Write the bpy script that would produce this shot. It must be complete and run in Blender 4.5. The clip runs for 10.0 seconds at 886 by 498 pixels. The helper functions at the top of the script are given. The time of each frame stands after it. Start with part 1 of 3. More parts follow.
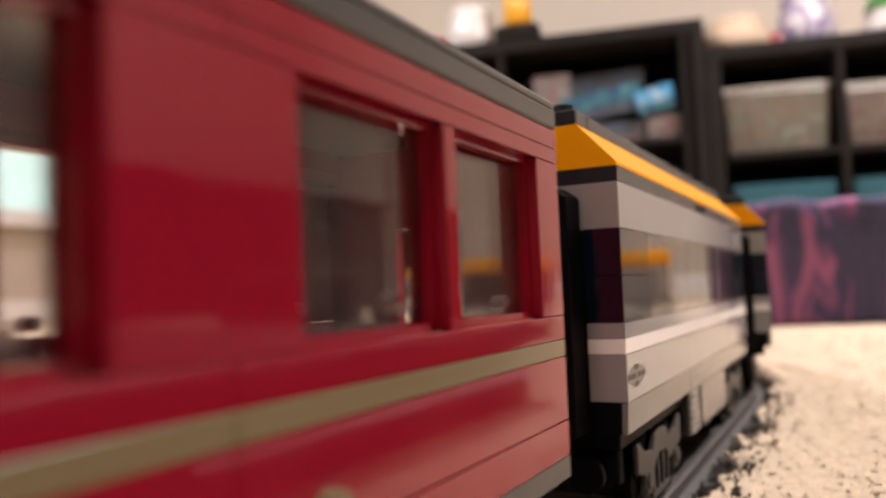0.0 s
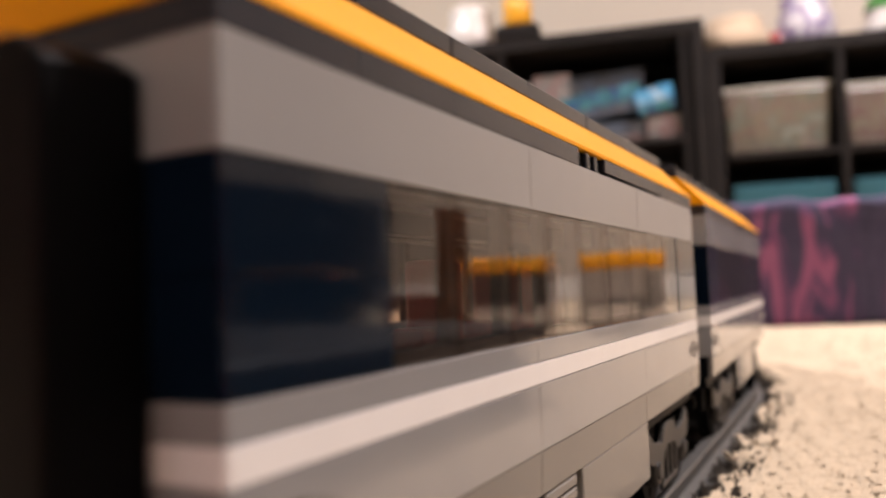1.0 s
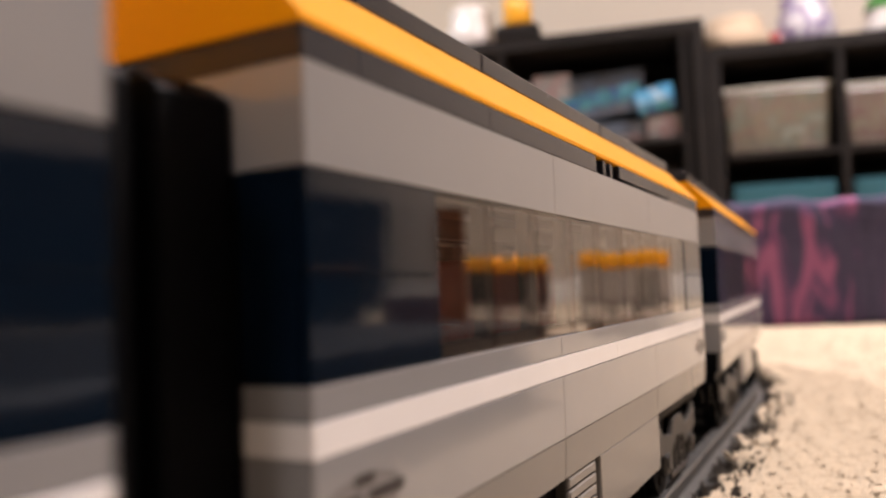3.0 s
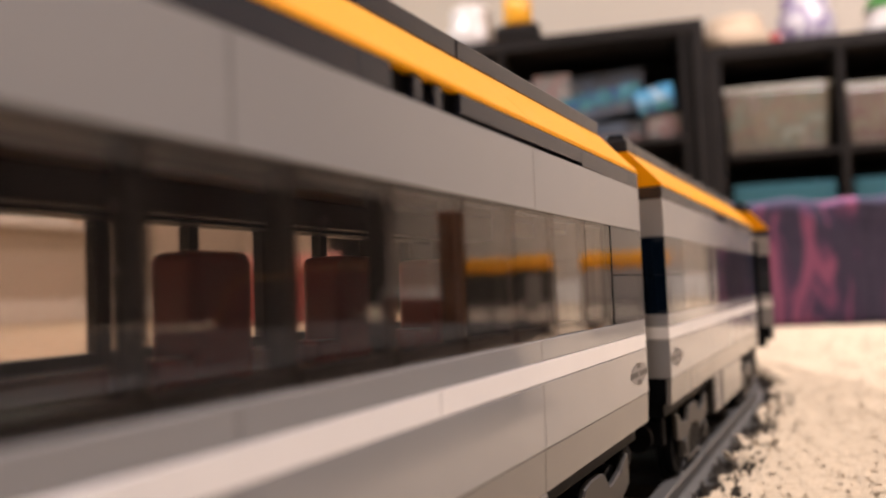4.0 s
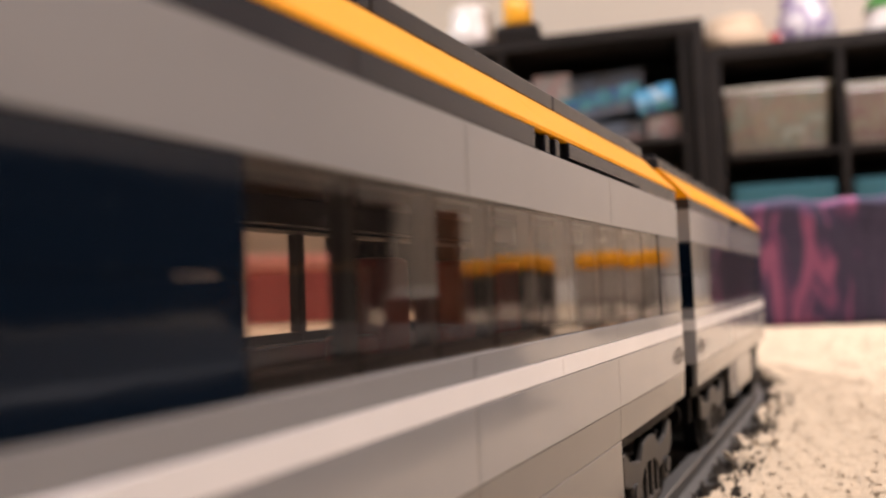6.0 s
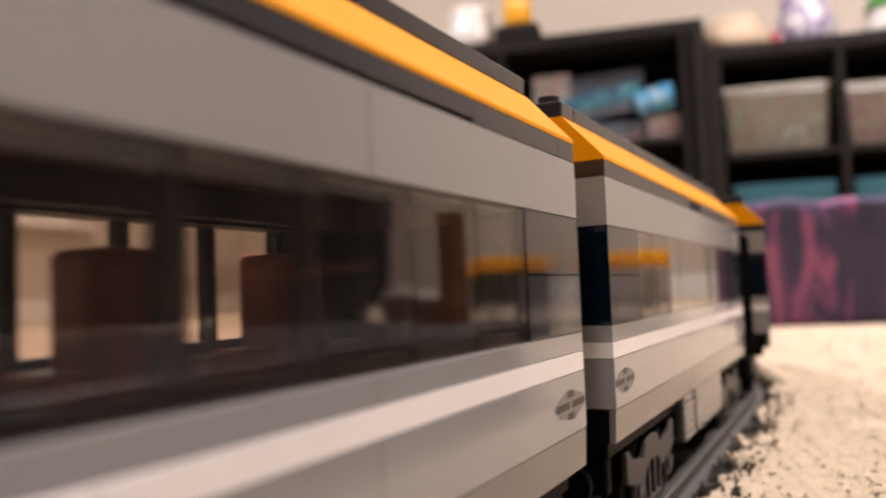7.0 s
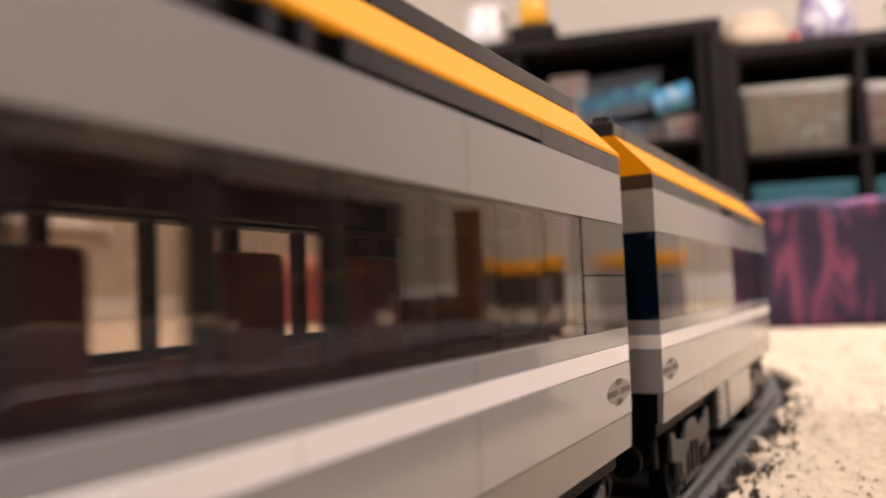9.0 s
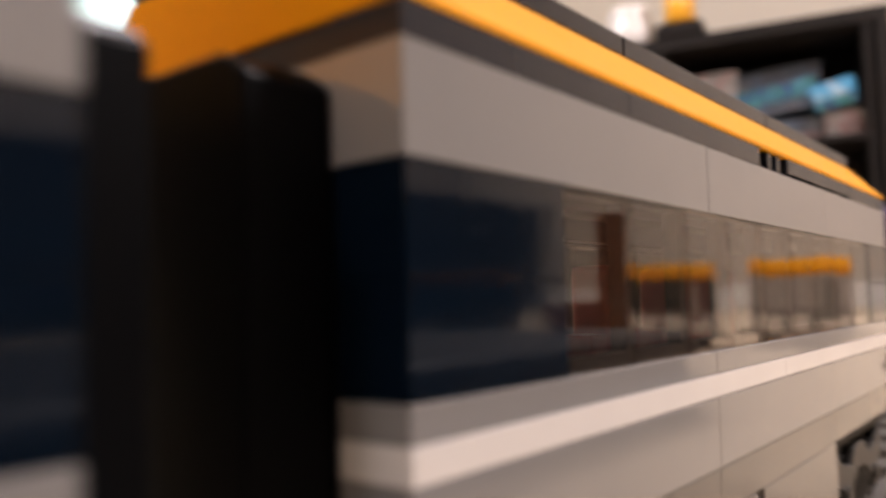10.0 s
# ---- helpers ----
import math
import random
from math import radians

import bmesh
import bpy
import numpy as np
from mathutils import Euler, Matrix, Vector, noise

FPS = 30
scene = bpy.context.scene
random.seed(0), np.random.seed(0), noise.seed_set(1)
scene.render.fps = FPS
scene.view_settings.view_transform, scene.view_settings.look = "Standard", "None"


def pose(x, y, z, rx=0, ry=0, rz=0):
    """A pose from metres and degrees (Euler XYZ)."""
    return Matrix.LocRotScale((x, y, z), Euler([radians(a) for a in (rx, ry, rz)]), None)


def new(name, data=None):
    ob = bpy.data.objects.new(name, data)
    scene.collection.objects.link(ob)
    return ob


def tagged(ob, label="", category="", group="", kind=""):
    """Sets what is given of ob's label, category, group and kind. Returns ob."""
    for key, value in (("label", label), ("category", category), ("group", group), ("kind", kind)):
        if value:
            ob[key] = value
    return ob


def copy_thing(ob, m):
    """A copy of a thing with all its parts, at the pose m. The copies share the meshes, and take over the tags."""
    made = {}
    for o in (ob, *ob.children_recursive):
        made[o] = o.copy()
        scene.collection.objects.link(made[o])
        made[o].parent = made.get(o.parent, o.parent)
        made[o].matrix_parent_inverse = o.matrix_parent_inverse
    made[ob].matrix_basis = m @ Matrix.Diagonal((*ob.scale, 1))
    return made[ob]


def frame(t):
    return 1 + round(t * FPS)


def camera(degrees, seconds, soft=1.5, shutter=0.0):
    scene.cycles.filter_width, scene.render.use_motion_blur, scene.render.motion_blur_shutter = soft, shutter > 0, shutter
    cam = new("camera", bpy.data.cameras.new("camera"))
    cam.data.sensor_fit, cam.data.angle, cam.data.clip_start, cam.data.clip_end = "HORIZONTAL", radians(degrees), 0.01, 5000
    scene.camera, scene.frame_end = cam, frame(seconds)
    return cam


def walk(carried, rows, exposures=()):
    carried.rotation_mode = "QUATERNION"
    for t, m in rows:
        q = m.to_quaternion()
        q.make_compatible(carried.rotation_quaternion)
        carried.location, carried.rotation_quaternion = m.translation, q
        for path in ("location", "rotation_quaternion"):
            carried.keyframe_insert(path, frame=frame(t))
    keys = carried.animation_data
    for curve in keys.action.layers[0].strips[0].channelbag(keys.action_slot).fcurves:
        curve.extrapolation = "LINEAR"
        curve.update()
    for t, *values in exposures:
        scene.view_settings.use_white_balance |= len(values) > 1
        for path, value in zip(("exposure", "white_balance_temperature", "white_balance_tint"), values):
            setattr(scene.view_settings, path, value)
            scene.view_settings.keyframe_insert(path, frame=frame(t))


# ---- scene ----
# Toy railway on a bedroom carpet. y runs along the straight of the track, z is up from the floor.
STUD = 0.008
NAVY = 0.053          # height of the foot of the window band above the floor
SIDE = 0.024          # half the width of a coach
EYE = (0.0656, 0.0, 0.0607)
FOV = 59.05

cam = camera(FOV, 10.0, soft=1.8, shutter=0.4)
cam.data.dof.use_dof = True
cam.data.dof.focus_distance = 0.135
cam.data.dof.aperture_fstop = 14.5
# seconds, turn to the left of the first view, tilt, lean, shift towards the track
TURNS = [(0.0, 0, 0, 0, 0), (8.0, 0, 0, 0, 0), (8.5, 0.12, 0, 0, 0), (9.0, 1.17, 0.08, -0.05, 0), (9.3, 2.2, 0.1, -0.1, 0),
         (9.5, 3.15, 0.12, -0.12, 0.0001), (9.65, 4.45, 0.2, -0.2, 0.0003), (9.8, 6.4, 0.4, -0.4, 0.0007), (9.9, 8.45, 0.6, -0.55, 0.0012), (10.0, 11.35, 0.8, -0.75, 0.0018)]
walk(cam, [(t, pose(EYE[0] - d, EYE[1], EYE[2], 90 + 3.11 + b, 2.27 + c, 27.85 + a)) for t, a, b, c, d in TURNS], exposures=[(0.0, 0.0), (10.0, 0.0)])

# ---- light: one warm overhead lamp, two unseen lamps added, a dim evening room ----
world = bpy.data.worlds.new("room_air")
scene.world = world
world.use_nodes = True
world.node_tree.nodes["Background"].inputs[0].default_value = (1.0, 0.9, 0.78, 1)
world.node_tree.nodes["Background"].inputs[1].default_value = 0.05


def lamp(name, x, y, z, size, watts, colour):
    data = bpy.data.lights.new(name, "AREA")
    data.shape, data.size, data.energy, data.color = "DISK", size, watts, colour
    ob = new(name, data)
    ob.matrix_basis = pose(x, y, z)
    return ob


lamp("unseen_ceiling_lamp", 0.92, 1.45, 2.30, 0.36, 110, (1.0, 0.885, 0.895))

# Added with no known source: brightens the west side of the room.
lamp("unseen_ceiling_lamp", -1.55, 1.15, 2.30, 0.36, 56, (1.0, 0.90, 0.935))
# Added behind the camera to light the upper ends of the coaches.
lamp("unseen_ceiling_lamp", 0.45, -2.30, 2.30, 0.36, 26, (1.0, 0.90, 0.90))


# ---- materials ----
def nodes_of(name):
    m = bpy.data.materials.new(name)
    m.use_nodes = True
    return m, m.node_tree.nodes, m.node_tree.links, m.node_tree.nodes["Principled BSDF"]


def mat(name, colour, rough=0.5, metal=0.0, vary=0.12, scale=30.0, bump=0.0, bump_scale=200.0, coat=0.0, rough_vary=0.1, spec=0.5):
    """A surface with slow and fine variation of its colour, gloss and relief."""
    m, n, l, b = nodes_of(name)
    tex = n.new("ShaderNodeTexCoord")
    a = n.new("ShaderNodeTexNoise")
    a.inputs["Scale"].default_value, a.inputs["Detail"].default_value = scale, 6
    l.new(tex.outputs["Object"], a.inputs["Vector"])
    mix = n.new("ShaderNodeMix")
    mix.data_type = "RGBA"
    dark = tuple(c * (1 - vary) for c in colour)
    light = tuple(min(1, c * (1 + vary)) for c in colour)
    mix.inputs["A"].default_value, mix.inputs["B"].default_value = (*dark, 1), (*light, 1)
    l.new(a.outputs["Fac"], mix.inputs["Factor"])
    l.new(mix.outputs["Result"], b.inputs["Base Color"])
    f = n.new("ShaderNodeTexNoise")
    f.inputs["Scale"].default_value, f.inputs["Detail"].default_value = bump_scale, 4
    l.new(tex.outputs["Object"], f.inputs["Vector"])
    mr = n.new("ShaderNodeMapRange")
    mr.inputs["To Min"].default_value, mr.inputs["To Max"].default_value = max(0.02, rough - rough_vary), min(1, rough + rough_vary)
    l.new(a.outputs["Fac"], mr.inputs["Value"])
    l.new(mr.outputs["Result"], b.inputs["Roughness"])
    b.inputs["Metallic"].default_value = metal
    b.inputs["Coat Weight"].default_value = coat
    b.inputs["Specular IOR Level"].default_value = spec
    if bump:
        bu = n.new("ShaderNodeBump")
        bu.inputs["Strength"].default_value, bu.inputs["Distance"].default_value = bump, 0.001
        l.new(f.outputs["Fac"], bu.inputs["Height"])
        l.new(bu.outputs["Normal"], b.inputs["Normal"])
    return m


def brick_mat(name, colour, rough=0.16, vary=0.05, spec=0.5, ior=1.5):
    m = mat(name, colour, rough, vary=vary, scale=60, bump=0.03, bump_scale=140, rough_vary=0.05, spec=spec)
    m.node_tree.nodes["Principled BSDF"].inputs["IOR"].default_value = ior
    return m


GREY = brick_mat("light_grey_plastic", (0.315, 0.31, 0.312), 0.10, ior=1.62)
LOWER = brick_mat("stone_grey_plastic", (0.20, 0.19, 0.178), 0.16)
WHITE = brick_mat("white_plastic", (0.94, 0.91, 0.89), 0.25)
NAVYM = brick_mat("navy_plastic", (0.0030, 0.0080, 0.0175), 0.08)
YELLOW = brick_mat("orange_yellow_plastic", (1.0, 0.41, 0.002), 0.42, 0.03, 0.12)
DARK = brick_mat("dark_grey_plastic", (0.021, 0.023, 0.032), 0.25, 0.05, 0.4)
BLACK = brick_mat("black_plastic", (0.0030, 0.0032, 0.0040), 0.5, 0.05, 0.06)
RED = brick_mat("dark_red_plastic", (0.285, 0.0065, 0.022), 0.07)
IVORYP = brick_mat("milky_plastic", (0.55, 0.52, 0.50), 0.3)
TAN = brick_mat("dark_tan_plastic", (0.22, 0.17, 0.09), 0.22)
ROOF = brick_mat("charcoal_plastic", (0.055, 0.054, 0.052), 0.3)
WFRAME = brick_mat("window_frame_plastic", (0.016, 0.014, 0.013), 0.35, 0.05, 0.2)
SEAT = brick_mat("maroon_plastic", (0.30, 0.030, 0.028), 0.3)
BROWN = brick_mat("reddish_brown_plastic", (0.34, 0.125, 0.045), 0.3)
ROSE = brick_mat("rose_brown_plastic", (0.30, 0.13, 0.105), 0.35)
RAIL = brick_mat("track_grey_plastic", (0.09, 0.087, 0.083), 0.4)
TIE = brick_mat("tie_grey_plastic", (0.045, 0.044, 0.042), 0.5)
FRAME = brick_mat("bogie_grey_plastic", (0.045, 0.042, 0.039), 0.45, 0.05, 0.3)
METAL = mat("wheel_metal", (0.45, 0.44, 0.42), 0.35, metal=1.0, scale=300, bump=0.1)
PRINT = mat("dark_print", (0.03, 0.026, 0.028), 0.4)
PRINTP = mat("pale_print", (0.22, 0.21, 0.21), 0.35)
PRINTG = mat("grey_print", (0.17, 0.165, 0.165), 0.35)
SHELF = mat("black_brown_board", (0.010, 0.0085, 0.008), 0.6, vary=0.3, scale=14, bump=0.15, bump_scale=90, spec=0.12)
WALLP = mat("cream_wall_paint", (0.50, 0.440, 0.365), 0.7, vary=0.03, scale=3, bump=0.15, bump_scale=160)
# Unseen south and east walls: the cream darkened to cut bounced light.
WALL_DIM = mat("low_bounce_wall_paint", (0.33, 0.29, 0.25), 0.7, vary=0.05, scale=3, bump=0.15, bump_scale=160)
CEIL = mat("white_ceiling_paint", (0.82, 0.80, 0.76), 0.8, vary=0.03, scale=3, bump=0.2, bump_scale=120)
TEAL = mat("teal_fabric", (0.010, 0.066, 0.088), 0.85, vary=0.2, scale=40, bump=0.4, bump_scale=600)
PAPER = mat("white_board", (0.75, 0.73, 0.69), 0.6, vary=0.06, scale=20)


def glass_mat(name, tint, veil):
    m, n, l, b = nodes_of(name)
    n.remove(b)
    clear, shine, mix, fr = (n.new("ShaderNodeBsdfTransparent"), n.new("ShaderNodeBsdfGlossy"), n.new("ShaderNodeMixShader"), n.new("ShaderNodeLayerWeight"))
    clear.inputs[0].default_value = (*tint, 1)
    shine.inputs["Roughness"].default_value = 0.02
    fr.inputs["Blend"].default_value = 0.5
    power, scaled = n.new("ShaderNodeMath"), n.new("ShaderNodeMath")
    power.operation, scaled.operation = "POWER", "MULTIPLY_ADD"
    power.inputs[1].default_value = 4.3
    scaled.inputs[1].default_value, scaled.inputs[2].default_value = 0.96, 0.040
    l.new(fr.outputs["Facing"], power.inputs[0])
    l.new(power.outputs[0], scaled.inputs[0])
    l.new(scaled.outputs[0], mix.inputs[0])
    l.new(clear.outputs[0], mix.inputs[1])
    l.new(shine.outputs[0], mix.inputs[2])
    # a thin cloudy film: fine scratches, plus a veil of light painted on
    film, top, cloud, ramp = n.new("ShaderNodeBsdfDiffuse"), n.new("ShaderNodeMixShader"), n.new("ShaderNodeTexNoise"), n.new("ShaderNodeMapRange")
    film.inputs[0].default_value = (0.7, 0.62, 0.56, 1)
    cloud.inputs["Scale"].default_value, cloud.inputs["Detail"].default_value = 160, 5
    ramp.inputs["From Min"].default_value, ramp.inputs["From Max"].default_value = 0.3, 0.8
    ramp.inputs["To Min"].default_value, ramp.inputs["To Max"].default_value = veil * 0.5, veil * 1.7
    l.new(n.new("ShaderNodeTexCoord").outputs["Object"], cloud.inputs["Vector"])
    l.new(cloud.outputs["Fac"], ramp.inputs["Value"])
    l.new(ramp.outputs["Result"], top.inputs[0])
    l.new(mix.outputs[0], top.inputs[1])
    l.new(film.outputs[0], top.inputs[2])
    l.new(top.outputs[0], n["Material Output"].inputs["Surface"])
    return m


GLASS = glass_mat("clear_plastic_pane", (0.85, 0.80, 0.76), 0.009)
RGLASS = glass_mat("clear_plastic_pane_worn", (0.97, 0.95, 0.94), 0.03)


def blotchy(name, colours, scale, rough=0.8, distort=1.5, detail=2, stretch=(1, 1, 1)):
    """Cloudy patches of several colours."""
    m, n, l, b = nodes_of(name)
    tex, mp, a, ramp = n.new("ShaderNodeTexCoord"), n.new("ShaderNodeMapping"), n.new("ShaderNodeTexNoise"), n.new("ShaderNodeValToRGB")
    mp.inputs["Scale"].default_value = stretch
    l.new(tex.outputs["Object"], mp.inputs["Vector"])
    l.new(mp.outputs["Vector"], a.inputs["Vector"])
    a.inputs["Scale"].default_value, a.inputs["Detail"].default_value, a.inputs["Distortion"].default_value = scale, detail, distort
    l.new(a.outputs["Fac"], ramp.inputs["Fac"])
    el = ramp.color_ramp.elements
    while len(el) < len(colours):
        el.new(0.5)
    for i, c in enumerate(colours):
        el[i].position = 0.32 + 0.36 * i / (len(colours) - 1)
        el[i].color = (*c, 1)
    l.new(ramp.outputs["Color"], b.inputs["Base Color"])
    b.inputs["Roughness"].default_value = rough
    return m


PURPLE = blotchy("tie_dyed_fabric", [(0.040, 0.040, 0.085), (0.055, 0.050, 0.105), (0.045, 0.042, 0.090), (0.085, 0.050, 0.125), (0.25, 0.085, 0.19), (0.29, 0.105, 0.215)], 19, 0.9, 1.4, 4, (1.9, 1, 0.42))
BINM = blotchy("frosted_bin", [(0.20, 0.205, 0.18), (0.075, 0.085, 0.068), (0.15, 0.13, 0.09), (0.10, 0.06, 0.055), (0.21, 0.21, 0.18)], 22, 0.35, 1.5, 4)
BINR = blotchy("frosted_bin_red", [(0.17, 0.165, 0.15), (0.10, 0.04, 0.042), (0.16, 0.15, 0.11), (0.10, 0.06, 0.06)], 21, 0.35)
COMIC = blotchy("printed_box", [(0.012, 0.022, 0.06), (0.015, 0.05, 0.15), (0.02, 0.12, 0.09), (0.06, 0.17, 0.28), (0.015, 0.02, 0.05)], 11, 0.4, 2.0, 2, (1, 1, 1.4))


def carpet_mat(name):
    m, n, l, b = nodes_of(name)
    tex, a, c, ramp = n.new("ShaderNodeTexCoord"), n.new("ShaderNodeTexNoise"), n.new("ShaderNodeTexNoise"), n.new("ShaderNodeValToRGB")
    a.inputs["Scale"].default_value, a.inputs["Detail"].default_value = 55, 5
    c.inputs["Scale"].default_value, c.inputs["Detail"].default_value = 420, 4
    l.new(tex.outputs["Object"], a.inputs["Vector"])
    l.new(tex.outputs["Object"], c.inputs["Vector"])
    add = n.new("ShaderNodeMath")
    add.operation = "MULTIPLY_ADD"
    add.inputs[1].default_value = 0.5
    l.new(c.outputs["Fac"], add.inputs[0])
    half = n.new("ShaderNodeMath")
    half.operation = "MULTIPLY"
    half.inputs[1].default_value = 0.5
    l.new(a.outputs["Fac"], half.inputs[0])
    l.new(half.outputs[0], add.inputs[2])
    l.new(add.outputs[0], ramp.inputs["Fac"])
    el = ramp.color_ramp.elements
    el[0].position, el[0].color = 0.25, (0.60, 0.475, 0.33, 1)
    el[1].position, el[1].color = 0.55, (0.665, 0.535, 0.375, 1)
    l.new(ramp.outputs["Color"], b.inputs["Base Color"])
    b.inputs["Roughness"].default_value = 0.95
    b.inputs["Sheen Weight"].default_value = 0.3
    bu = n.new("ShaderNodeBump")
    bu.inputs["Strength"].default_value, bu.inputs["Distance"].default_value = 0.4, 0.0015
    l.new(add.outputs[0], bu.inputs["Height"])
    l.new(bu.outputs["Normal"], b.inputs["Normal"])
    return m


CARPET = carpet_mat("cream_carpet_pile")


def glow(name, colour, strength):
    m, n, l, b = nodes_of(name)
    b.inputs["Base Color"].default_value = (*colour, 1)
    b.inputs["Emission Color"].default_value = (*colour, 1)
    b.inputs["Emission Strength"].default_value = strength
    return m


# ---- building blocks ----
def box(bm, x0, x1, y0, y1, z0, z1, bevel=0.0, seg=1):
    made = bmesh.ops.create_cube(bm, size=1)["verts"]
    for v in made:
        v.co = ((x0 + x1) / 2 + v.co.x * (x1 - x0), (y0 + y1) / 2 + v.co.y * (y1 - y0), (z0 + z1) / 2 + v.co.z * (z1 - z0))
    if bevel:
        edges = list({e for v in made for e in v.link_edges})
        bmesh.ops.bevel(bm, geom=edges, offset=bevel, segments=seg, profile=0.5, affect="EDGES")
    return bm


def ring(bm, x0, x1, outer, inner):
    """A frame of one piece in the plane of y and z: outer and inner (y0, y1, z0, z1)."""
    def loop(x, q):
        return [bm.verts.new((x, y, z)) for y, z in ((q[0], q[2]), (q[1], q[2]), (q[1], q[3]), (q[0], q[3]))]
    a, b, c, d = loop(x0, outer), loop(x0, inner), loop(x1, inner), loop(x1, outer)
    for p, q in ((a, b), (b, c), (c, d), (d, a)):
        for i in range(4):
            j = (i + 1) % 4
            bm.faces.new((p[i], p[j], q[j], q[i]))
    bmesh.ops.recalc_face_normals(bm, faces=bm.faces)
    return bm


def cyl(bm, m, r, h, seg=16, r2=None):
    """A cylinder along z of the pose m."""
    bmesh.ops.create_cone(bm, cap_ends=True, segments=seg, radius1=r, radius2=r if r2 is None else r2, depth=h, matrix=m)
    return bm


def prism(bm, outline, y0, y1, bevel=0.0):
    """An outline in x and z, drawn out along y."""
    a = [bm.verts.new((x, y0, z)) for x, z in outline]
    b = [bm.verts.new((x, y1, z)) for x, z in outline]
    n = len(outline)
    bm.faces.new(a)
    bm.faces.new(b[::-1])
    for i in range(n):
        bm.faces.new((a[i], b[i], b[(i + 1) % n], a[(i + 1) % n]))
    bmesh.ops.recalc_face_normals(bm, faces=bm.faces)
    if bevel:
        bmesh.ops.bevel(bm, geom=list(bm.edges), offset=bevel, segments=1, affect="EDGES")
    return bm


def finish(name, bm, material, smooth=False):
    me = bpy.data.meshes.new(name)
    bm.to_mesh(me)
    bm.free()
    me.materials.append(material)
    if smooth:
        for p in me.polygons:
            p.use_smooth = True
    return me


def part(name, bm, material, parent, label="", smooth=False):
    ob = new(name, finish(name, bm, material, smooth))
    ob.parent = parent
    if label:
        tagged(ob, label)
    return ob


def thing(name, label, category, m=None, group="", kind=""):
    ob = new(name)
    ob.empty_display_size = 0.02
    if m is not None:
        ob.matrix_basis = m
    return tagged(ob, label, category, group, kind)


def piece(name, bm, material, label, category, m=None, group="", kind="", smooth=False):
    ob = new(name, finish(name, bm, material, smooth))
    if m is not None:
        ob.matrix_basis = m
    return tagged(ob, label, category, group, kind)


def B(*a, **k):
    return box(bmesh.new(), *a, **k)


# ---- the room ----
def room():
    x0, x1, y0, y1, h = -2.7, 2.3, -3.6, 3.05, 2.42
    floor = piece("floor", B(x0, x1, y0, y1, -0.1, 0.0), CARPET, "cream deep-pile carpet covering the whole bedroom floor", "carpet", kind="structure")
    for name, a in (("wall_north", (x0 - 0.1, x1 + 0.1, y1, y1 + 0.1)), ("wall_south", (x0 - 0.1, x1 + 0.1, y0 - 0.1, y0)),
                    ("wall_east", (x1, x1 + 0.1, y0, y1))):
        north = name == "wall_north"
        piece(name, B(*a, -0.1, h), WALLP if north else WALL_DIM, "plain cream painted bedroom wall" if north else "plain unseen bedroom wall, darkened to cut bounced light", "wall", kind="structure")
    piece("ceiling", B(x0 - 0.1, x1 + 0.1, y0 - 0.1, y1 + 0.1, h, h + 0.1), CEIL, "plain white painted ceiling", "ceiling", kind="structure")
    for name, a in (("baseboard", (x0, x1, y1 - 0.014, y1)), ("baseboard", (x0, x0 + 0.014, y0, y1 - 0.014)), ("baseboard", (x1 - 0.014, x1, y0, y1 - 0.014))):
        piece(name, B(*a, 0.0, 0.09, bevel=0.004), PAPER, "white painted skirting along the wall", "baseboard", kind="structure")
    wy0, wy1, wz0, wz1 = 0.80, 2.10, 0.385, 1.75
    bm = bmesh.new()
    for a in ((y0, wy0, -0.1, h), (wy1, y1, -0.1, h), (wy0, wy1, -0.1, wz0), (wy0, wy1, wz1, h)):
        box(bm, x0 - 0.1, x0, *a)
    piece("wall_west", bm, WALLP, "plain cream painted bedroom wall with a window", "wall", kind="structure")
    w = thing("window_1", "white framed window with pale evening daylight", "window", kind="structure")
    for nm, a in (("window_frame", (wy0, wy0 + 0.05, wz0, wz1)), ("window_frame", (wy1 - 0.05, wy1, wz0, wz1)), ("window_frame", (wy0 + 0.05, wy1 - 0.05, wz1 - 0.05, wz1)),
                  ("window_frame", (wy0 + 0.05, wy1 - 0.05, wz0, wz0 + 0.05))):
        part(nm, B(x0 - 0.07, x0 - 0.03, *a, bevel=0.003), PAPER, w)
    part("window_sill", B(x0 - 0.03, x0 + 0.05, wy0 - 0.04, wy1 + 0.04, wz0 - 0.022, wz0 - 0.001, bevel=0.004), PAPER, w)
    p = part("pane", B(x0 - 0.052, x0 - 0.048, wy0 + 0.05, wy1 - 0.05, wz0 + 0.05, wz1 - 0.05), GLASS, w)
    p.visible_shadow = False
    piece("backdrop", B(x0 - 0.5, x0 - 0.48, wy0 - 0.8, wy1 + 0.8, 0.0, h), glow("pale_dusk_sky", (0.62, 0.92, 1.0), 2.0), "pale blue evening sky outside the window", "sky", kind="structure")
    # No fixture is in view; a base is added over each lamp.
    for x, y in ((0.92, 1.45), (-1.55, 1.15), (0.45, -2.30)):
        lt = thing("unseen_ceiling_light", "unseen round flush ceiling light with a white base, added above a lamp", "ceiling light", pose(x, y, 0), "ceiling lights")
        part("base", cyl(bmesh.new(), pose(0, 0, 2.405), 0.2, 0.028, 40), PAPER, lt)


room()


# ---- track ----
CURVE_AT, RADIUS, BEND = 0.375, 0.32, math.pi / 4


def path(u):
    """Place and heading (degrees, from +y to the left) on the track's centre line, u metres on from the camera's foot."""
    if u < CURVE_AT:
        return 0.0, u, 0.0
    a = min((u - CURVE_AT) / RADIUS, BEND)
    over = u - CURVE_AT - a * RADIUS
